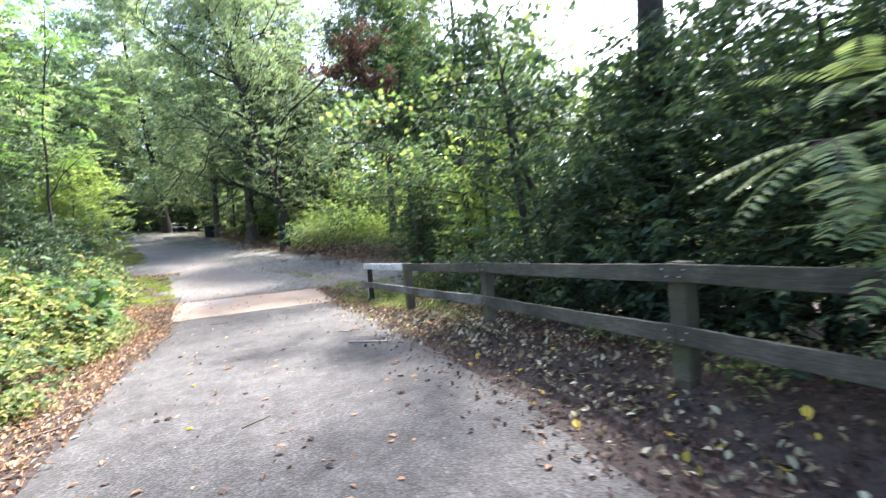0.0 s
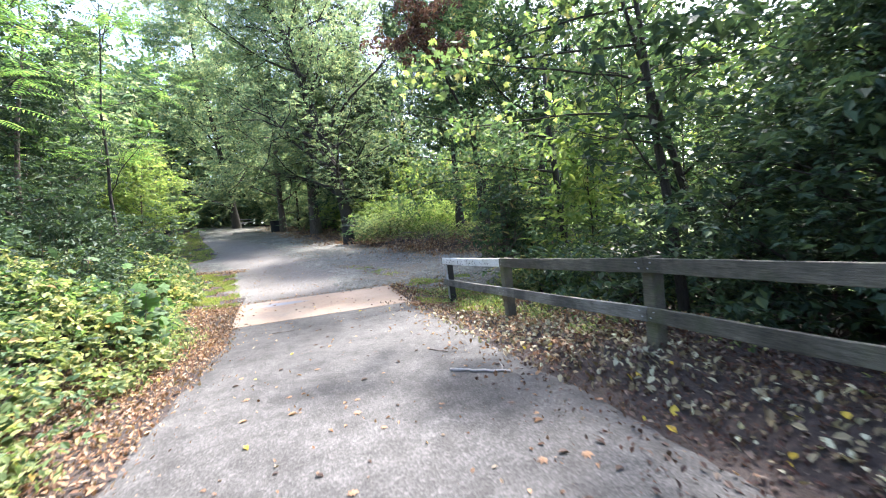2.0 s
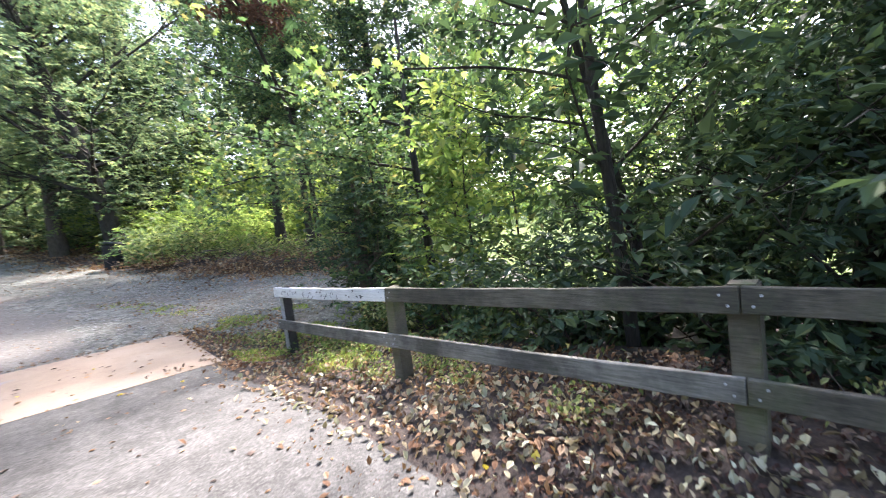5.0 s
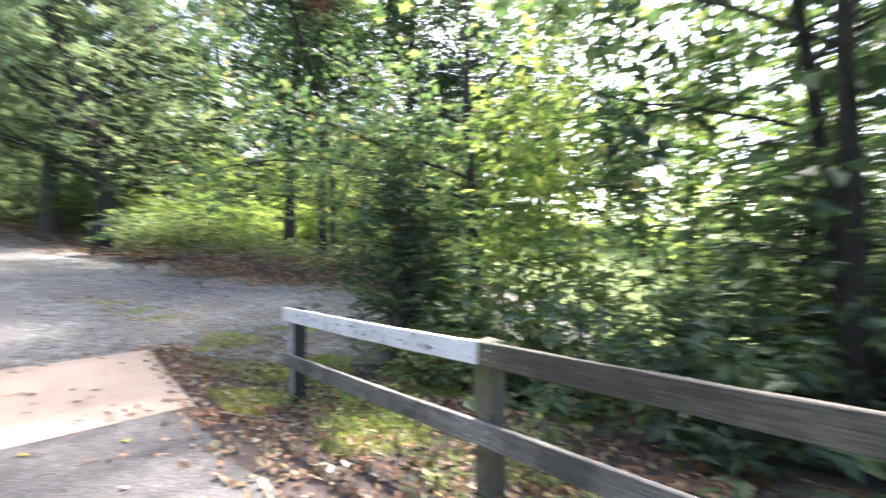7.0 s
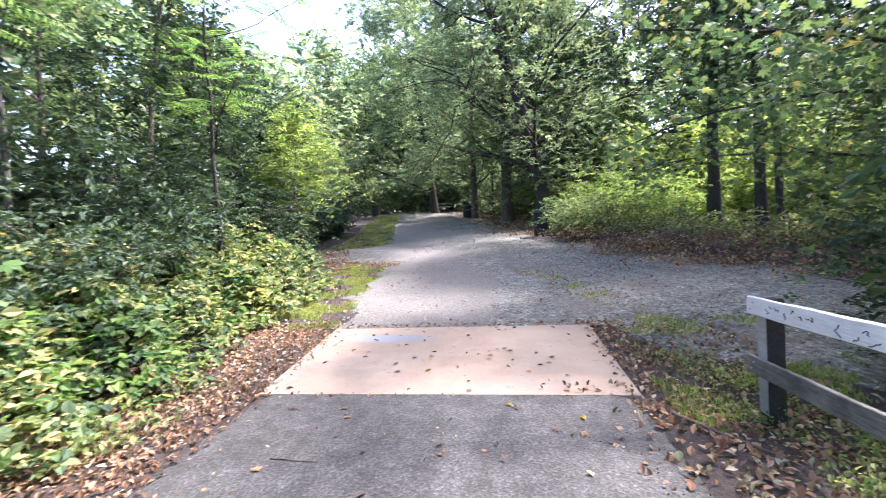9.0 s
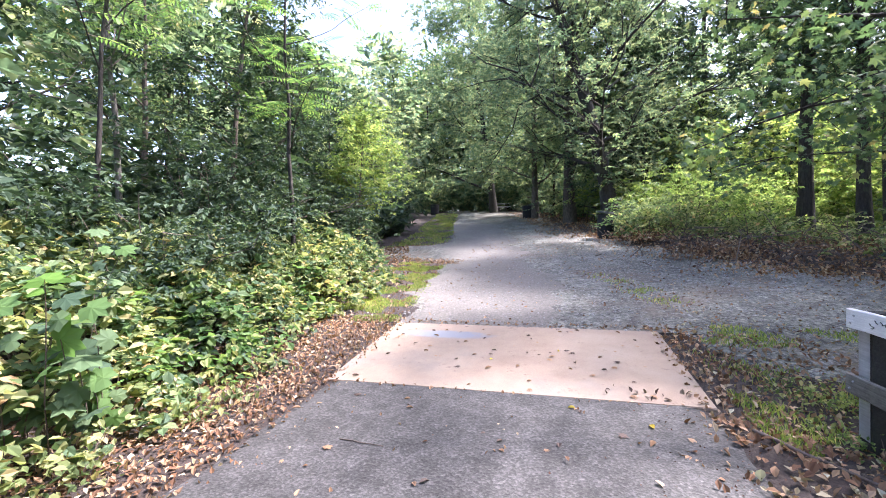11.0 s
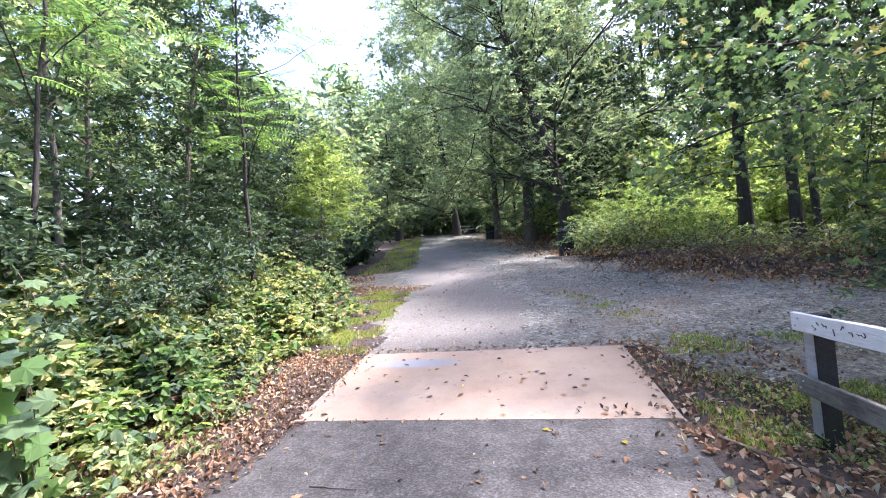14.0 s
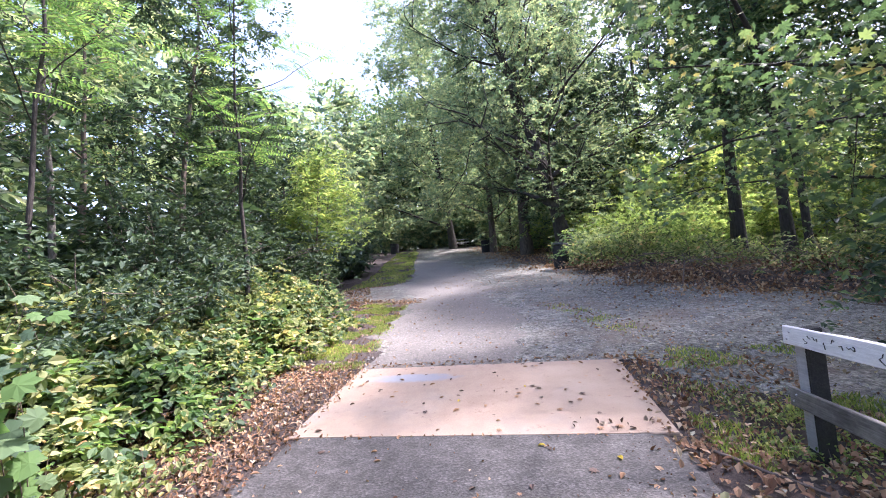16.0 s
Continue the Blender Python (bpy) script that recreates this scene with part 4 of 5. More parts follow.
build_shrub(-4.22, 10.94, 2.6, 1.0, 6000, .1, L_DARK, 128, "leafy shrub behind the brambles", clump=.18)
build_shrub(-4.48, 15.68, 3.2, 1.2, 7000, .1, L_DARK, 129, "tall leafy shrub behind the brambles", clump=.2)
build_shrub(-4.33, 8.46, 2.4, 1.0, 5000, .1, L_MID, 130, "leafy shrub behind the brambles", clump=.18)
build_shrub(-3.9, 17.5, 2.0, .8, 5000, .09, L_DARK, 131, "leafy shrub at the side path", clump=.16)
build_shrub(-5.9, 21.6, 1.6, 1.0, 5000, .09, L_DARK, 123, "dark low shrub beside the grass strip", clump=.2)
build_shrub(-6.7, 24.4, 2.0, 1.1, 5000, .1, L_DARK, 124, "dark low shrub beside the grass strip", clump=.2)
build_shrub(-7.6, 28.2, 2.2, 1.2, 5000, .12, L_DARK, 125, "dark low shrub beside the grass strip", clump=.22)
build_shrub(-9.2, 33.5, 2.4, 1.4, 4500, .13, L_DARK, 126, "dark low shrub beside the grass strip", clump=.25)

# undergrowth beyond the leaf bank; sunlight is put into its lime leaf colours
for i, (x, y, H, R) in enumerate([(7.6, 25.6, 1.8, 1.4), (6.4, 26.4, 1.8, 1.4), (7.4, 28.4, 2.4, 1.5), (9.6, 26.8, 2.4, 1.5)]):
    build_shrub(x, y, H, R, 6000, .11, L_SUNLIT, 730 + i, "lime bush in the clearing with sunlight in its leaf colour", group="bushes in the clearing", clump=.24, stems=16)
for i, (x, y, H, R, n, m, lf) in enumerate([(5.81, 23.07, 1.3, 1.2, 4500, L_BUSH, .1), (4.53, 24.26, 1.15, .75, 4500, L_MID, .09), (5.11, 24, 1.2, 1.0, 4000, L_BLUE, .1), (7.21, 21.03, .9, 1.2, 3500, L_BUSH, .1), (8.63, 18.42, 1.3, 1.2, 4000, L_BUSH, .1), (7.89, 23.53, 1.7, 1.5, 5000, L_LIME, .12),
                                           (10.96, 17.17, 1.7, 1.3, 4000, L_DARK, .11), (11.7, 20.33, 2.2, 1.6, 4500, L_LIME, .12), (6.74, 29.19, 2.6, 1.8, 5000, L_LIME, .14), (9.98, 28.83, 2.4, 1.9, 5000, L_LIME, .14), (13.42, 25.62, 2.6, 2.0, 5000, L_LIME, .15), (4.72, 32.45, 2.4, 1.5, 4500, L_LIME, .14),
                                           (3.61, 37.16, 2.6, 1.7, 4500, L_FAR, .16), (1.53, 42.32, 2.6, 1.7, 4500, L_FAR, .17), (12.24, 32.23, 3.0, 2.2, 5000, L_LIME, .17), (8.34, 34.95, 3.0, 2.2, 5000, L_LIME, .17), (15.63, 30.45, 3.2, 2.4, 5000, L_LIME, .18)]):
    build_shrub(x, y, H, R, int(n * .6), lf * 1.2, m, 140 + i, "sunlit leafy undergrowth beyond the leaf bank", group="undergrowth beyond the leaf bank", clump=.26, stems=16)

for i, (x, y, H, R, n, m) in enumerate([(6.46, 22.83, 0.64, .8, 1800, L_BUSH), (7.25, 21.90, 0.71, .8, 1900, L_BUSH), (8.14, 20.89, 0.71, .8, 1900, L_BUSH), (8.94, 19.97, 0.79, .9, 2000, L_BUSH), (9.64, 18.76, 0.83, .9, 2000, L_BUSH), (9.88, 17.43, 0.83, .9, 2000, L_BUSH), (8.58, 22.14, 0.60, .9, 1700, L_LIME), (9.77, 20.47, 0.68, .9, 1700, L_LIME)]):
    build_shrub(x, y, H, R, n, .08, m, 155 + i, "low green undergrowth on the leaf bank", group="undergrowth on the leaf bank", clump=.14, stems=22)


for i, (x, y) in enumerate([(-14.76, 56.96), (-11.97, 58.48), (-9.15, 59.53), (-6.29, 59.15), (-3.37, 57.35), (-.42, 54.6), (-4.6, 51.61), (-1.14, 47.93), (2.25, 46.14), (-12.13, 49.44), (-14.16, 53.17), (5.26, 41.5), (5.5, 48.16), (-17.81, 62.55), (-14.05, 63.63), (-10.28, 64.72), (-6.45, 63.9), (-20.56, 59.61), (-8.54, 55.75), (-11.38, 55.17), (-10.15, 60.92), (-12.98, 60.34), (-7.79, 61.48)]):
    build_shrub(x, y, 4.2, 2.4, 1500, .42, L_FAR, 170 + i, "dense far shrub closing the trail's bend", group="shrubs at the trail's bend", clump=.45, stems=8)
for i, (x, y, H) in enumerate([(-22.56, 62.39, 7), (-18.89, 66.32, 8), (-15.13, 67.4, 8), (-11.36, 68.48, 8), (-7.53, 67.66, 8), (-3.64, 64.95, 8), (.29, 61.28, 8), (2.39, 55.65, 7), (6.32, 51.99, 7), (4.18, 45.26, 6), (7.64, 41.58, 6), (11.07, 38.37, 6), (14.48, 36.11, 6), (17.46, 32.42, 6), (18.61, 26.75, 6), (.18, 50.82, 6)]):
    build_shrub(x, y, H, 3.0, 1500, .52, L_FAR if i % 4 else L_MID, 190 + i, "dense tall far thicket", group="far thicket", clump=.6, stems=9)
field = new("field", mesh_np("field", *grid_sheet(np.linspace(12.5, 60, 60), np.linspace(-30, 44, 80), lambda x, y: gz(x, y) + .04), M_MEADOW, True))
tagged(field, "sunlit lime-green meadow beyond the thicket", "meadow", kind="structure")


# far woods: a few kinds of tree, each copied
def far_woods():
    kinds = []
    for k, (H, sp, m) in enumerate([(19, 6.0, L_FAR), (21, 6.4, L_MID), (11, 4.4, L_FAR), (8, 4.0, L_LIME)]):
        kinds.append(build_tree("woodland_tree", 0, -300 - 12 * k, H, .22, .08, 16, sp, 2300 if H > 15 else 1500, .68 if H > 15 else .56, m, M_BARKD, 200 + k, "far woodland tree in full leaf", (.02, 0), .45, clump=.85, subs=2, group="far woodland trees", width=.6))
    kinds.append(build_shrub(0, -360, 2.6, 1.8, 1700, .29, L_DARK, 210, "dark undergrowth deep in the woods", clump=.3, stems=9, group="undergrowth in the woods"))
    kinds.append(build_shrub(0, -380, 3.2, 2.4, 1700, .31, L_LIME, 211, "sunlit bush at the edge of the meadow", clump=.38, stems=9, group="bushes at the meadow's edge"))
    rng = np.random.default_rng(9)
    spots = [(-17, 62, 0), (-13, 64, 1), (-19, 70, 1), (-24, 60, 2), (-15, 54, 0)]
    for a in np.linspace(-14, 10, 9):                       # behind the end of the trail
        spots += [(a - 4, 66 + rng.uniform(-3, 3), int(a) % 2)]
    for y in (2, 5, 8, 11, 14, 17, 20, 23, 27):             # undergrowth on the wooded side
        spots += [(-9.5 + rng.uniform(-.5, .5), y, 4), (-7.0 + rng.uniform(-.5, .5), y + 1.2, 4)]
    for y in np.arange(2, 62, 6.5):                         # wooded side
        spots += [(-13.5 + rng.uniform(-1, 1) - max(0, y - 40) * .25, y, 2)]
        if y < 42:
            spots += [(-17.5 + rng.uniform(-1, 1), y + 3, 1 if y < 30 else 2)]
    for y in np.arange(-6, 52, 5.0):                        # beyond the field
        spots += [(27 + rng.uniform(-2, 2), y, 3), (22.5 + rng.uniform(-1.5, 1.5), y + 2, 5)]
    spots += [(-5, 59, 1), (-9.5, 60, 0), (-1, 62, 0), (-13, 58, 1), (-3, 53.5, 2)]
    spots += [(8, 48, 2), (13, 45, 2), (17, 40, 2), (6, 55, 1), (13, 56, 0), (20, 50, 1), (3, 52, 2), (-4, -18, 1), (5, -20, 0), (-12, -10, 2), (14, -10, 2)]
    for i, (x, y, k) in enumerate(spots):
        m = Matrix.Translation((x, y, float(gz(x, y)) - .1)) @ Matrix.Rotation(rng.uniform(0, 6.28), 4, "Z")
        c = copy_thing(kinds[k], m)
        s = rng.uniform(.8, 1.15)
        c.scale = (s, s, s)
    for t in kinds:
        for o in list(t.children_recursive) + [t]:
            bpy.data.objects.remove(o)


far_woods()


# ---------------------------------------------------------------- brambles, grass, litter
def scatter(rng, n, x0, x1, y0, y1, keep=None):
    p = rng.uniform((x0, y0), (x1, y1), (n, 2))
    return p if keep is None else p[keep(p[:, 0], p[:, 1])]


def bramble_height(x, y):
    """Upper surface of the bramble mass above the land: mounds with hollows between them."""
    edge = np.interp(y, [0, 6, 9, 10.5, 12, 14, 16, 17.5, 19], [-1.6, -1.3, -1.2, -1.2, -1.5, -1.65, -1.6, -1.9, -2.2]) + .12 * np.sin(y * 2.7) + .1 * np.sin(y * 5.3 + 1)
    d = edge - x
    lump = .5 + .5 * np.sin(x * 4.1 + 1.3 * np.sin(y * 1.9)) * np.sin(y * 3.3 + 1.1 * np.sin(x * 2.7))
    h = .16 + .62 * smooth(0, .9, d) + .5 * smooth(.8, 2.6, d) + .5 * (lump - .45) * smooth(.1, .9, d) + .12 * wave(x * 1.3, y * 1.3) * smooth(.2, 1, d)
    h = h + .32 * np.exp(-((y - 10.0) / .9) ** 2) * smooth(.0, .5, d)
    return np.where(d > 0, np.maximum(h, .12), 0)


def brambles():
    """The bramble bank in clumps along the trail: each clump a thing of its own."""
    rng = np.random.default_rng(300)
    mats = [L_BUSH, L_BUSH, L_FROND, L_BUSH, L_MID, L_BUSH, L_BUSH]
    k = 0
    for y in np.arange(-1.0, 17.4, 1.15):
        for x, sc in ((-1.75, .8), (-2.8, 1.0), (-4.0, .9), (-5.2, .7)):
            cx, cy = x + rng.uniform(-.2, .2), y + rng.uniform(-.3, .3)
            near = 5.5 < cy < 17 and x > -3.5
            n = int((400 if near else 250) * sc)
            p = np.array([cx, cy]) + rng.normal(size=(n, 2)) * (.5, .52)
            h = bramble_height(p[:, 0], p[:, 1])
            ok = (h > .1) & ((h > .42) | (rng.uniform(size=n) < (.9 if 8.6 < cy < 11 else .45)))
            p, h = p[ok], h[ok]
            z0 = float(gz(cx, cy))
            fr = np.clip(1.02 - np.abs(rng.normal(size=len(p))) * .26, .04, 1.1)
            z = gz(p[:, 0], p[:, 1]) + h * fr + rng.normal(size=len(p)) * .03
            c = np.stack([p[:, 0] - cx, p[:, 1] - cy, z - z0], 1)
            t = thing("bramble_clump", (cx, cy, z0), "tangled bramble and vine clump with small pale-green leaves", "bush", "brambles beside the trail")
            size = rng.choice([.065, .08, .1]) if near else .11
            cut = int(len(c) * .62)
            np_part("foliage", *sprigs(rng, c[:cut], size, 7, 2.2, 1.1, .66, near), mats[k % 7], t)
            # the dark vine leaf in some clumps stands for shaded hollows
            np_part("vine_foliage", *sprigs(rng, c[cut:], size * 1.2, 4, 1.9, .9, .72, near), (L_MID, L_BUSH, L_DARK, L_FROND, L_BUSH, L_MID, L_DARK)[k % 7], t, "broader vine leaves")
            st = []
            for _ in range(16):
                q = c[rng.integers(0, len(c))]
                st.append(tube(curve_pts(rng, (q[0] * .7, q[1] * .7, -.05), (q[0] * .4, q[1] * .4, max(.25, q[2])), max(.3, q[2]) * 1.15, 5, .15), np.linspace(.006, .002, 6), 3))
            tagged(np_part("stem", *join(st), M_TWIG, t), kind="stuff")
            k += 1


brambles()


def vine_leaves():
    """Broad lobed leaves standing above the brambles."""
    rng = np.random.default_rng(310)
    for i, (x, y, h, s) in enumerate([(-1.05, 10.0, 1.28, .2), (-1.0, 10.2, 1.0, .26), (-1.2, 9.95, .98, .26), (-1.1, 10.15, .9, .3), (-.95, 10.25, .78, .26), (-1.25, 9.9, 1.18, .2), (-1.15, 10.05, .72, .2), (-1.3, 10.1, 1.12, .2),
                                      (-1.2, 10.0, .52, .2), (-1.05, 10.2, .56, .16), (-1.0, 10.32, 1.12, .2), (-2.0, 10.9, 1.5, .18), (-2.2, 11.3, 1.6, .18), (-1.9, 10.6, 1.45, .17), (-1.1, 9.7, .6, .22), (-1.3, 9.6, .85, .22)]):
        x = x - .42
        z0 = float(gz(x, y))
        t = thing("vine_shoot", (x, y, z0), "broad pale-green lobed vine leaf on its stalk", "plant", "broad vine leaves")
        st = curve_pts(rng, (0, 0, -.03), (.15, -.1, 1), h * 1.02, 5, .08)
        np_part("stalk", *tube(st, np.linspace(.005, .0025, 6), 4), M_TWIG, t)
        c = st[-1:].copy()
        c = np.concatenate([c, st[4:5] + (.06, .03, 0), st[3:4] + (-.05, .04, 0), st[3:4] + (.05, -.06, -.05), st[2:3] + (.06, .05, 0), st[2:3] + (-.04, -.07, .05)])
        nn = unit(np.array([[.45, -.45, .7], [.3, -.4, .8], [.2, -.6, .6], [.6, -.3, .5], [.4, -.6, .5], [.5, -.5, .6]]) + rng.normal(size=(6, 3)) * .25)
        dd = np.array([[.8, -.2, -.15], [-.5, -.7, -.1], [-.6, .5, -.2], [.7, -.5, -.3], [.6, .6, -.3], [-.3, -.8, -.3]]) + rng.normal(size=(6, 3)) * .3
        for k in range(6):
            np_part("leaf", *lobed_arrays(c[k:k + 1], dd[k:k + 1], nn[k:k + 1], np.array([s * (1.15, .85, .9, .8, .6, .6)[k]]), rng, BROAD), (L_FROND, L_MID, L_DARK, L_FROND, L_MID)[(i + k) % 5], t)


vine_leaves()


def fronds_by_fence():
    """Feather-shaped leaves of a shrub that hangs over the fence."""
    rng = np.random.default_rng(320)
    t = thing("feather_leaved_shrub", (4.15, 1.6, float(gz(4.15, 1.6))), "feather-leaved shrub hanging over the fence", "shrub")
    st, ra, le = [], [], []
    for a, ln in ((-.3, 2.0), (.5, 1.9), (-1.2, 1.8), (.1, 2.4), (1.2, 2.2)):
        pts = curve_pts(rng, (0, 0, -.1), (-.22 + .1 * a, .35 * a, 1), ln, 6, .08)
        st.append(tube(pts, np.linspace(.02, .006, 7), 5))
        for q in pts[2:]:
            for _ in range(5):
                r, l = pinnate(rng, q, (rng.uniform(-1.1, -.2), rng.uniform(-.5, .7), rng.uniform(-.25, .4)), rng.uniform(.5, .8), 12, .12, .7)
                ra.append(r)
                le.append(l)
    tagged(np_part("stem", *join(st), M_BARK, t), kind="stuff")
    tagged(np_part("leaf_stalk", *join(ra), M_TWIG, t), kind="stuff")
    np_part("foliage", *join(le), L_BLUE, t)


fronds_by_fence()


def on_land(p, lift):
    return np.stack([p[:, 0], p[:, 1], gz(p[:, 0], p[:, 1]) + lift], 1)


def litter(name, n, x0, x1, y0, y1, mat, size, seed, label, keep=None, pile=.05, up=.8, fine=True, base=.012):
    rng = np.random.default_rng(seed)
    p = scatter(rng, n, x0, x1, y0, y1, keep)
    c = on_land(p, 0) + np.stack([np.zeros(len(p)), np.zeros(len(p)), base + rng.uniform(0, pile, len(p))], 1)
    ob = np_part(name, *leaf_cloud(rng, c, size, up, .62, fine, .1, .5), mat)
    return tagged(ob, label, "leaves", kind="stuff")


def edge_l(y):
    return np.interp(y, *zip(*ASPH_L))


def edge_r(y):
    return np.interp(y, *zip(*ASPH_R))


_r = np.random.default_rng(400)
litter("leaf_litter", 34000, -2.3, .3, -2, 14.2, L_FALLEN, .047, 401, "reddish-brown fallen leaves along the trail's edge", lambda x, y: x < edge_l(y) + .12 - np.abs(_r.normal(size=len(x))) * .25 + .12, .035, .94, False)
# The verge's shade is put into this darker leaf colour.
litter("leaf_litter", 11000, 1.6, 5.2, -3, 7.0, L_DARKFALL, .046, 402, "brown fallen leaves along the fence, shade put into their colour", lambda x, y: x > edge_r(y) + .3 - np.abs(_r.normal(size=len(x))) * .5, .04)
litter("leaf_litter", 5200, 1.6, 5.2, 6.6, 11.8, L_FALLEN, .055, 415, "brown fallen leaves near the fence end", lambda x, y: x > edge_r(y) + .3 - np.abs(_r.normal(size=len(x))) * .5, .04)
litter("leaf_litter", 3000, 2.5, 4.4, -3, 8.4, L_GREY, .06, 403, "large pale curled fallen leaves beside the fence", lambda x, y: np.abs(x - (edge_r(y) + .55)) < .1 + np.abs(_r.normal(size=len(x))) * .28, .06, .6)
litter("leaf_litter", 400, 3.0, 3.8, 3.2, 8.2, L_GREY, .055, 427, "large pale dry leaves banked below the fence", None, .05, .6)
litter("leaf_litter", 45, 2.6, 3.7, 0, 7.5, L_YELLOW, .075, 426, "yellow fallen leaves among the litter by the fence", None, .03, .8)
litter("leaf_litter", 700, 2.7, 4.6, 6, 11.0, L_GREY, .065, 424, "pale curled fallen leaves under the fence", None, .05, .7)
litter("leaf_litter", 8500, 3.0, 10.5, 15.0, 27, L_FALLEN, .06, 404, "brown leaf drift along the gravel's edge", lambda x, y: (x > np.interp(y, *zip(*GRAV_R)) - .5 - np.abs(_r.normal(size=len(x))) * .5) & (x < np.interp(y, *zip(*GRAV_R)) + .5 + np.abs(_r.normal(size=len(x))) * .9), .05, fine=False)
litter("leaf_litter", 13000, 3.6, 12, 15.0, 28, L_DARKFALL, .075, 419, "dark leaves on the bank", lambda x, y: x > np.interp(y, *zip(*GRAV_R)) + .2, .1, .6, fine=False)
litter("leaf_litter", 5000, 4.2, 12.5, 14.6, 23, L_FALLEN, .06, 425, "brown leaves strewn from the bank onto the side track", lambda x, y: np.abs(y - np.interp(x, [4.2, 5.8, 7.0, 8.0, 12.5], [22.5, 19.4, 18.0, 16.5, 15.2])) < .15 + np.abs(_r.normal(size=len(x))) * .5, .02, .9, base=.02, fine=False)
litter("leaf_litter", 6000, -2, 4, 25, 44, L_FALLEN, .1, 405, "brown leaf drift under the trees", lambda x, y: (x > np.interp(y, *zip(*GRAV_R)) - .8 - np.abs(_r.normal(size=len(x))) * .6), .06, fine=False)
litter("leaf_litter", 2600, -4.6, -.8, 19.2, 23.0, L_FALLEN, .075, 406, "reddish leaves on the bare side path", lambda x, y: x < np.interp(y, *zip(*GRAV_L)) + 1.2, .03, fine=False)
litter("leaf_litter", 1100, 2.8, 4.6, 11.4, 14.0, L_FALLEN, .055, 407, "brown leaves round the fence end", lambda x, y: x > 2.95 + .25 * _r.uniform(size=len(x)), .04)
litter("leaf_litter", 1700, -1, 9, 13.9, 30, L_FALLEN, .055, 408, "scattered small brown leaves on the gravel", lambda x, y: (x > np.interp(y, *zip(*GRAV_L))) & (x < np.interp(y, *zip(*GRAV_R))), .004, .95, base=.026, fine=False)
litter("leaf_litter", 330, -.7, 2.8, -1, 11.8, L_FALLEN, .035, 409, "scattered leaf crumbs on the asphalt", None, .003, .95, base=.027)


# A second dark leaf layer deepens the verge's shaded tone.
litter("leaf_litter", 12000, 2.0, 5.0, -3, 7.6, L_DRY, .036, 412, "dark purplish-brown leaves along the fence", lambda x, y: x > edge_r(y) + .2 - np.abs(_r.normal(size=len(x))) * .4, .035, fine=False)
litter("leaf_litter", 900, -2.6, -.4, 13.95, 19.4, L_FALLEN, .06, 413, "brown leaves caught in the verge grass", lambda x, y: x < np.interp(y, *zip(*GRAV_L)), .05, fine=False)
litter("leaf_litter", 1400, -8.5, -2.2, 23.2, 46, L_FALLEN, .08, 414, "brown leaves on the grass strip", lambda x, y: (x < np.interp(y, *zip(*GRAV_L)) + .3) & (x > np.interp(y, *zip(*GRAV_L)) - 1.9), .05, fine=False)
# Dark crumbs thicken towards the fence, darkening the asphalt's shaded side.
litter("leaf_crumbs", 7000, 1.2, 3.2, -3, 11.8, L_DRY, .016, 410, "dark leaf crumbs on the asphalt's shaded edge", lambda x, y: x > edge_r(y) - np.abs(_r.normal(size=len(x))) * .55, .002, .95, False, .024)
litter("leaf_crumbs", 2500, -1.2, .4, -1, 11.8, L_FALLEN, .02, 411, "leaf crumbs along the asphalt's edge", lambda x, y: x < edge_l(y) + np.abs(_r.normal(size=len(x))) * .3, .002, .95, False, .024)
litter("leaf_litter", 70, 1.9, 2.9, 11.95, 12.35, L_DARKFALL, .05, 421, "dark leaf scraps drifted on the slab's corner", lambda x, y: np.hypot(x - 2.45, (y - 12.0) * 1.6) < .1 + np.abs(_r.normal(size=len(x))) * .22, .02, .85, base=.036)
litter("leaf_litter", 120, -.5, 2.9, 11.8, 12.0, L_FALLEN, .03, 422, "leaf scraps along the slab's joint", lambda x, y: np.abs(y - 11.9) < .02 + .05 * _r.uniform(size=len(x)), .006, .9, base=.03)
litter("leaf_litter", 240, -.5, 2.9, 13.86, 14.15, L_FALLEN, .045, 423, "brown leaves caught along the slab's far edge", lambda x, y: y > 13.97, .01, .9, base=.03)


def single_leaves():
    """Leaves that lie singly on the asphalt and the slab."""
    rng = np.random.default_rng(420)
    shapes = []
    for k in range(6):
        d, n = np.array([[1.0, 0, 0]]), np.array([[.1, .05, 1.0]])
        m = [L_FALLEN, L_YELLOW, L_DARKFALL][k % 3]
        if k < 3:
            v, f = lobed_arrays(np.zeros((1, 3)), d, n, np.array([.1]), rng)
        else:
            v, f = leaf_arrays(np.zeros((1, 3)), d, n, np.array([.075]), .5, .12, True)
        v[:, 2] -= v[:, 2].min()
        shapes.append(mesh_np("fallen_leaf", v, f, m))
    for i in range(290):
        if i < 215:
            x, y = rng.uniform(-.5, 2.75), rng.uniform(.3, 11.7)
            z = float(gz(x, y)) + .023
        else:
            x, y = rng.uniform(-.5, 2.85), rng.uniform(11.98, 13.88)
            z = .03 + (y - 11.91) * .081
        k = int(rng.choice(6, p=[.26, .03, .16, .22, .03, .3]))
        ob = new("fallen_leaf", shapes[k])
        ob.location = (x, y, z)
        ob.rotation_euler = (rng.uniform(-.06, .06), rng.uniform(-.06, .06), rng.uniform(0, 6.28))
        s = rng.uniform(.5, 1.15)
        ob.scale = (s, s, s)
        tagged(ob, ["curled brown fallen leaf", "small yellow fallen leaf", "dark withered fallen leaf"][k % 3] + " lying flat on the trail", "leaf", "single leaves on the trail")


single_leaves()


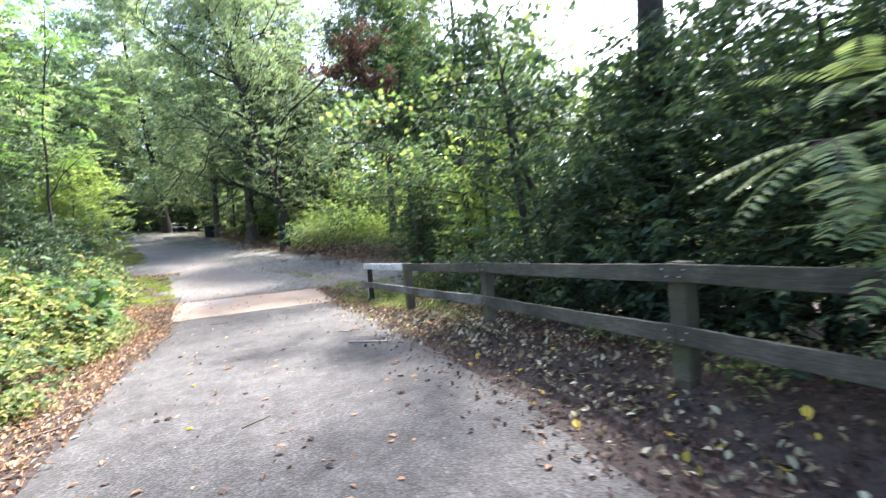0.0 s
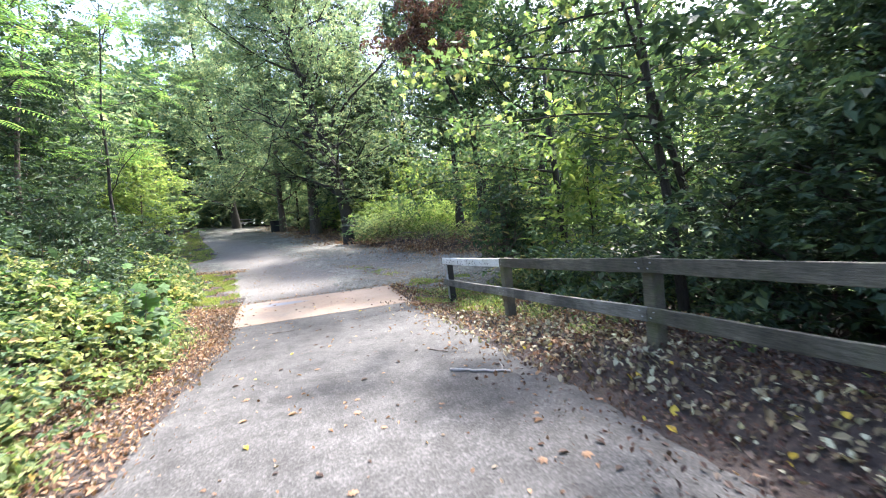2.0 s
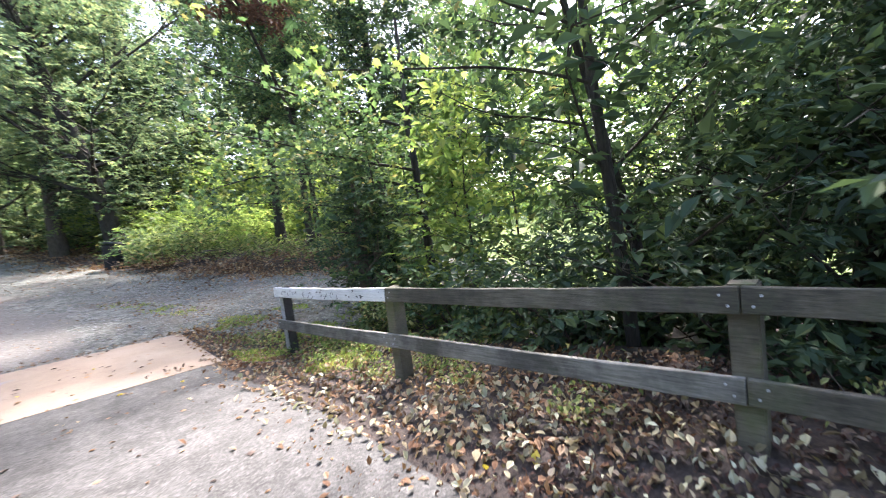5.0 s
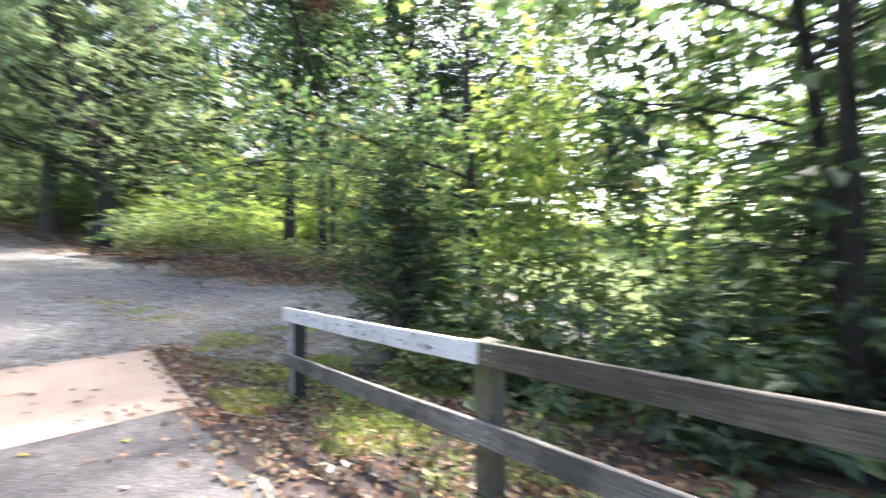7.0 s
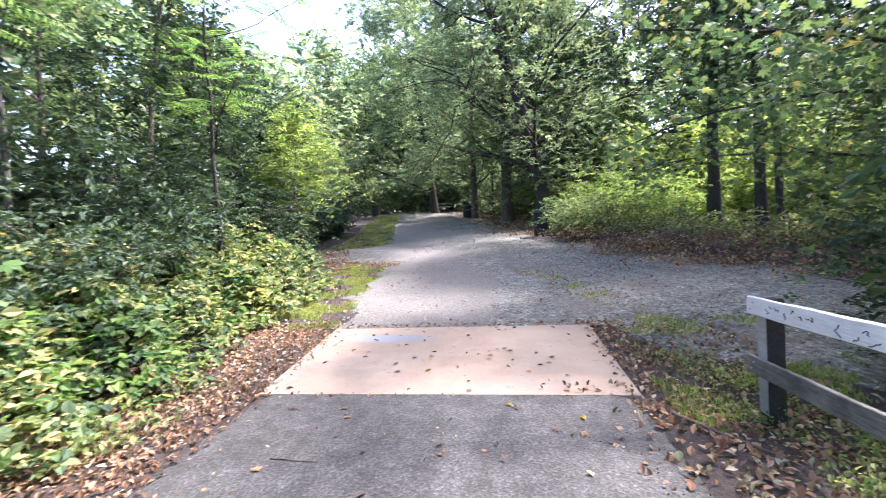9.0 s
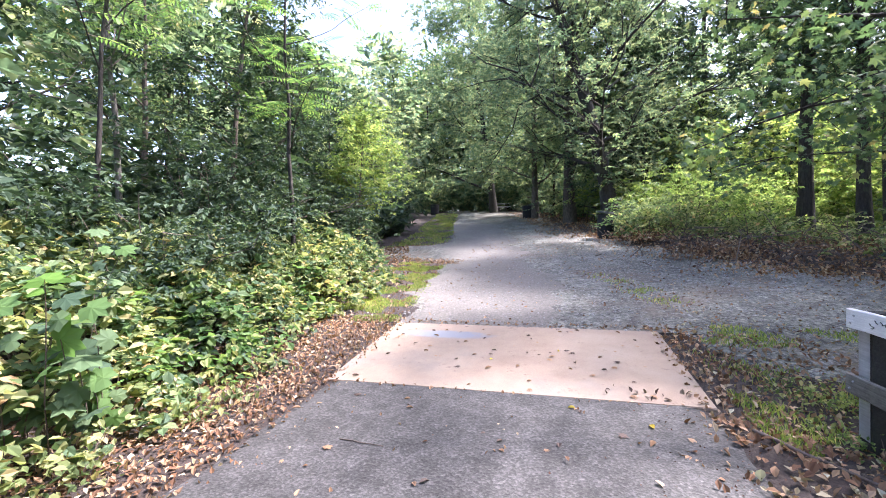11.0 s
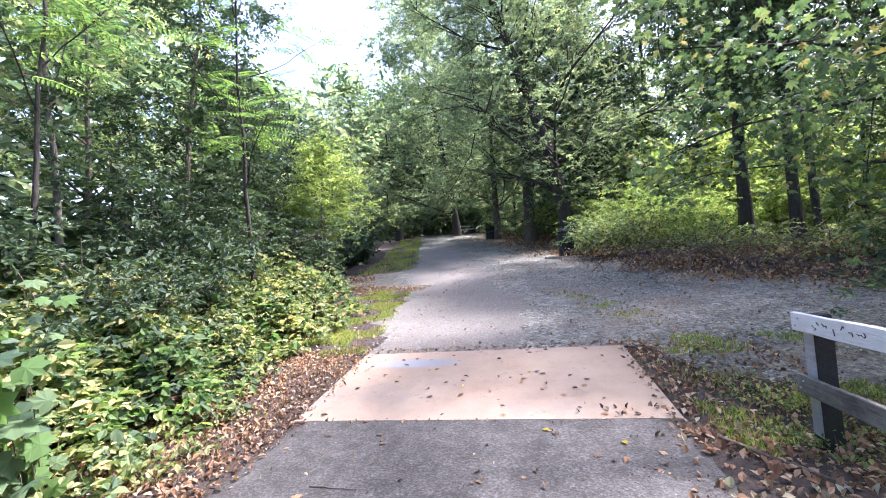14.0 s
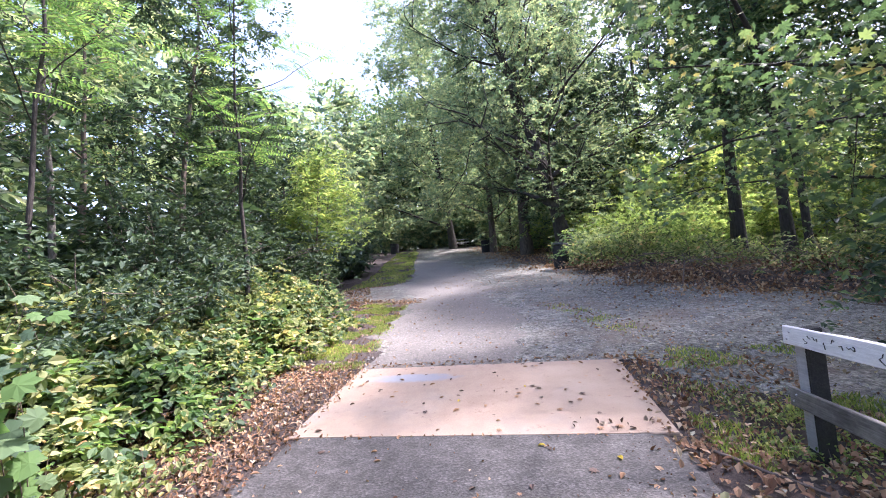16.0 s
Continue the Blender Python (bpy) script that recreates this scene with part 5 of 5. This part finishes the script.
def blades(name, n, x0, x1, y0, y1, h, seed, label, keep=None, mat=None):
    rng = np.random.default_rng(seed)
    p = scatter(rng, n, x0, x1, y0, y1, keep)
    n = len(p)
    hh = h * rng.uniform(.45, 1.25, n)
    c = on_land(p, 0)
    c[:, 2] += hh * .42
    d = unit(rng.normal(size=(n, 3)) * (.45, .45, .1) + np.array([0, 0, 1]))
    ob = np_part(name, *leaf_arrays(c, d, rand_dirs(rng, n), hh, .16, .04), mat or L_GRASS)
    return tagged(ob, label, "grass", kind="stuff")


def tuft(x, y, f=.9, t=.15):
    return wave(x * f * 1.9, y * f * 2.1) > t


blades("grass", 19000, 3.0, 5.4, 9.2, 14.4, .075, 501, "thin grass round the fence end", lambda x, y: tuft(x, y, 1.3, .45) & (x > 3.1))
ISLES = [(3.2, 16.1, .45, .7, -1.6), (2.75, 17.3, .4, .4, -1.0), (3.48, 14.05, .25, .1, -.6), (3.65, 12.8, .5, .35, -.5), (4.3, 12.6, .5, .3, 0)]


def on_isle(x, y, soft=1.0):
    """Thin worn patches of grass on the gravel: dense in the middle, ragged outwards."""
    k = np.zeros(len(x))
    for cx, cy, a, b, tilt in ISLES:
        u, v = x - cx, (y - cy) - (x - cx) * tilt
        k = np.maximum(k, np.exp(-((u / a) ** 2 + (v / b) ** 2) / soft))
    return k > _r.uniform(.12, 1.0, len(x))


blades("grass", 26000, 1.6, 5.2, 12.0, 19.0, .075, 502, "thin worn grass patches on the gravel", lambda x, y: on_isle(x, y) & tuft(x, y, 2.6, -.15))
litter("leaf_litter", 4200, 1.2, 5.2, 12.4, 19.2, L_FALLEN, .05, 416, "brown leaves caught in the worn grass patches", lambda x, y: on_isle(x, y, 1.6), .01, .9, base=.026, fine=False)
litter("leaf_litter", 1200, 2.8, 3.9, 11.3, 14.2, L_FALLEN, .055, 417, "tan leaves banked against the slab's edge", lambda x, y: x < 2.98 + np.abs(_r.normal(size=len(x))) * .3, .03, .85, fine=False)
litter("leaf_litter", 800, 3.0, 5.6, 10.4, 14.6, L_GREY, .05, 420, "pale dry leaves scattered round the fence end", None, .03, .85, fine=False)
litter("leaf_litter", 900, 3.6, 9.0, 13.6, 20.0, L_FALLEN, .045, 418, "dark leaf scraps on the side track", None, .005, .95, base=.026, fine=False)
blades("grass", 36000, -2.6, -.6, 14.0, 19.4, .06, 503, "short grass of the verge", lambda x, y: (x < np.interp(y, *zip(*GRAV_L)) + .12 - .25 * _r.uniform(size=len(x))) & tuft(x, y, 1.9, -.25))
blades("grass", 34000, -8.5, -2.2, 23.0, 44, .12, 504, "mown grass strip beside the trail", lambda x, y: (x < np.interp(y, *zip(*GRAV_L)) + .1) & (x > np.interp(y, *zip(*GRAV_L)) - 1.9) & tuft(x, y, 1.2, -.5))


def weeds(name, spots, seed, mat, label, size=.05, h=.22):
    rng = np.random.default_rng(seed)
    for x, y in spots:
        z0 = float(gz(x, y))
        t = thing("weed", (x, y, z0), label, "plant", name)
        n = 90
        c = rng.normal(size=(n, 3)) * (.13, .13, 0)
        c[:, 2] = np.abs(rng.normal(size=n)) * h * .5 + .03
        np_part("foliage", *leaf_cloud(rng, c, size, .75, .62, True, .1, .4), mat, t)
        st = [tube(curve_pts(rng, (0, 0, -.02), (q[0], q[1], q[2] + .05), np.linalg.norm(q), 3, .1), [.004, .003, .003, .002], 3) for q in c[:8]]
        tagged(np_part("stem", *join(st), M_TWIG, t), kind="stuff")


_w = np.random.default_rng(510)
weeds("weeds at the fence", [(3.95 + _w.uniform(-.35, .6), 9.3 + _w.uniform(0, 3.3)) for _ in range(11)], 511, L_BUSH, "low green weed at the foot of the fence", .038, .14)
weeds("weeds at the fence", [(3.9 + _w.uniform(-.3, .6), 8.7 + _w.uniform(0, 3.6)) for _ in range(17)], 514, L_LIME, "bright green weed at the foot of the fence", .038, .13)
weeds("weeds under the fence", [(4.1 + _w.uniform(-.5, .6), _w.uniform(.5, 9.6)) for _ in range(18)], 512, L_BUSH, "small weed among the leaf litter under the fence")
weeds("weeds along the brambles", [(float(edge_l(yy)) - _w.uniform(.45, .85), yy) for yy in _w.uniform(4, 13, 12)], 513, L_BUSH, "bright green seedling at the bramble's foot", .06)


def pebbles():
    rng = np.random.default_rng(520)
    p = scatter(rng, 12000, -.8, 9, 12.6, 21, lambda x, y: (x > np.interp(y, *zip(*GRAV_L))) & (x < np.interp(y, *zip(*GRAV_R))) & ((y > 13.85) | (x > 3.6)))
    c = on_land(p, .022)
    s = .007 + .022 * rng.uniform(0, 1, (len(p), 1, 1)) ** 3
    oct_ = np.array([(1, 0, 0), (0, 1, 0), (-1, 0, 0), (0, -1, 0), (0, 0, .7), (0, 0, -.7)], float)
    v = c[:, None] + oct_[None] * s * rng.uniform(.6, 1.3, (len(p), 6, 1))
    f = np.array([(0, 1, 4), (1, 2, 4), (2, 3, 4), (3, 0, 4), (1, 0, 5), (2, 1, 5), (3, 2, 5), (0, 3, 5)])
    ob = np_part("gravel_stones", v.reshape(-1, 3), (f[None] + (np.arange(len(p)) * 6)[:, None, None]).reshape(-1, 3), M_STONE)
    tagged(ob, "loose grey gravel stones", "stones", kind="stuff")


pebbles()


# ---------------------------------------------------------------- sticks
def stick(x0, y0, x1, y1, r, seed, label, mat, fork=False):
    rng = np.random.default_rng(seed)
    n = 8
    u = np.linspace(0, 1, n)
    x, y = x0 + (x1 - x0) * u, y0 + (y1 - y0) * u
    base = np.array([x0, y0, float(gz(x0, y0))])
    pts = np.stack([x, y, gz(x, y) + .024 + r], 1)
    pts[1:-1, :2] += rng.normal(size=(n - 2, 2)) * r * .8
    arrs = [tube(pts - base, r * np.linspace(1.1, .8, n) * rng.uniform(.85, 1.15, n), 7)]
    if fork:
        q = pts[6] - base
        arrs.append(tube([q, q + (.03, .05, .02), q + (.05, .13, .03)], [r * .6, r * .5, r * .3], 5))
    t = np_part("stick", *join(arrs), mat, smooth=True)
    t.location = base
    return tagged(t, label, "stick")


stick(1.98, 7.2, 2.46, 6.79, .014, 601, "peeled pale forked stick lying on the asphalt", M_STICK, True)
stick(2.05, 8.1, 2.2, 7.85, .006, 602, "thin dark twig on the asphalt", M_TWIG)
stick(-1.05, 5.9, -.72, 6.1, .012, 603, "brown twig at the trail's edge", M_TWIG)
stick(.15, 10.78, .5, 10.75, .004, 604, "thin straight twig on the asphalt", M_TWIG)
stick(3.02, 11.55, 3.5, 11.0, .012, 605, "brown stick among leaves by the fence end", M_TWIG)
stick(.5, 5.0, .72, 5.12, .005, 606, "short dark twig on the asphalt", M_TWIG)


def brush_pile(x, y, n, R, seed):
    rng = np.random.default_rng(seed)
    z = float(gz(x, y))
    t = thing("brush_pile", (x, y, z), "heap of dead brown twigs and leaves on the bank", "brush pile")
    arrs = []
    for _ in range(n):
        p = rng.normal(size=3) * (R, R * .5, 0)
        p[2] = abs(rng.normal()) * .26
        arrs.append(tube(curve_pts(rng, p, rng.normal(size=3) * (1, 1, .35), rng.uniform(.3, 1.0), 4, .15), np.linspace(.014, .005, 5), 4))
    tagged(np_part("dead_brush", *join(arrs), M_TWIG, t), kind="stuff")
    c = rng.normal(size=(900, 3)) * (R, R * .55, 0)
    c[:, 2] = np.abs(rng.normal(size=900)) * .16
    tagged(np_part("leaf_drift", *leaf_cloud(rng, c, .08, .6, .6, True), L_FALLEN, t), kind="stuff")


brush_pile(5.73, 20.03, 48, .9, 620)
brush_pile(6.75, 17.97, 52, 1.0, 621)
brush_pile(8.71, 16.33, 48, 1.1, 622)
brush_pile(4.97, 22.66, 32, .9, 623)
brush_pile(6.48, 20.24, 64, 1.1, 624)
brush_pile(7.87, 18.68, 64, 1.1, 625)
brush_pile(9.41, 18.07, 52, 1.1, 626)


# ---------------------------------------------------------------- bins and table
def drum(name, x, y, r, h, label, lid=True):
    z = float(gz(x, y))
    t = thing(name, (x, y, z), label, "bin")
    bm = bmesh.new()
    rings = []
    prof = [(r * .93, 0), (r * .96, .03), (r * .95, h * .33), (r * .98, h * .35), (r * .96, h * .38), (r * .97, h * .66), (r, h * .68), (r * .97, h * .71), (r, h - .02), (r * 1.03, h), (r * .97, h), (r * .95, h - .12)]
    for rr, zz in prof:
        rings.append([bm.verts.new((rr * math.cos(a), rr * math.sin(a), zz)) for a in np.linspace(0, 2 * math.pi, 21)[:-1]])
    for a, b in zip(rings, rings[1:]):
        for k in range(20):
            bm.faces.new((a[k], a[(k + 1) % 20], b[(k + 1) % 20], b[k]))
    bm.faces.new(rings[0][::-1])
    bm.faces.new(rings[-1])
    part("drum", bm, M_BIN, t)
    bm = bmesh.new()
    bmesh.ops.create_cone(bm, cap_ends=True, segments=20, radius1=r * 1.0, radius2=r * .96, depth=.06)
    bmesh.ops.translate(bm, verts=bm.verts, vec=(0, 0, h + .005))
    for v in bm.verts:
        v.co.z += (v.co.x * -.12 + .05) if lid else 0
    part("liner_rim", bm, M_BAG if lid else M_BIN, t, "grey liner folded over the rim" if lid else "")
    return t


b1 = drum("trash_bin", 3.5, 24.6, .31, .92, "black steel drum trash bin with a grey liner on a pad")
bm = bmesh.new()
bmesh.ops.create_cube(bm, size=1)
for v in bm.verts:
    v.co = (v.co.x * .9, v.co.y * .8, v.co.z * .1)
bmesh.ops.bevel(bm, geom=bm.edges[:], offset=.02, segments=2, affect="EDGES")
pad = part("concrete_pad", bm, M_STONE)
pad.location = (3.5, 24.4, float(gz(3.5, 24.4)) - .02)
tagged(pad, "small grey concrete pad under the trash bin", "pad", kind="structure")
drum("trash_bin", -.1, 37.6, .36, .82, "small dark trash bin at the trail's edge", False)
drum("trash_bin", -9.0, 45.5, .4, .95, "dark trash bin beside the grass strip", False)


def box(sx, sy, sz, cx, cy, cz, rx=0.0):
    bm = bmesh.new()
    bmesh.ops.create_cube(bm, size=1)
    for v in bm.verts:
        v.co = (v.co.x * sx, v.co.y * sy, v.co.z * sz)
    bmesh.ops.bevel(bm, geom=bm.edges[:], offset=min(sx, sy, sz) * .15, segments=1, affect="EDGES")
    bmesh.ops.rotate(bm, verts=bm.verts, matrix=Matrix.Rotation(rx, 3, "X"))
    bmesh.ops.translate(bm, verts=bm.verts, vec=(cx, cy, cz))
    return bm


def picnic_table(x, y, rz):
    t = thing("picnic_table", (x, y, float(gz(x, y))), "bleached grey picnic table with benches under the trees", "table")
    t.rotation_euler = (0, 0, rz)
    for k in range(5):
        part("top_board", box(1.8, .14, .04, 0, -.3 + .15 * k, .74), M_TABLE, t)
    for s in (-1, 1):
        for k in range(2):
            part("bench_board", box(1.8, .13, .04, 0, s * (.62 + .14 * k), .44), M_TABLE, t)
        part("cross_beam", box(.05, 1.5, .09, s * .6, 0, .38), M_WOOD, t)
        for q in (-1, 1):
            part("leg", box(.05, .09, .86, s * .6, q * .3, .37, q * .42), M_WOOD, t)


picnic_table(-3.1, 45.8, .25)
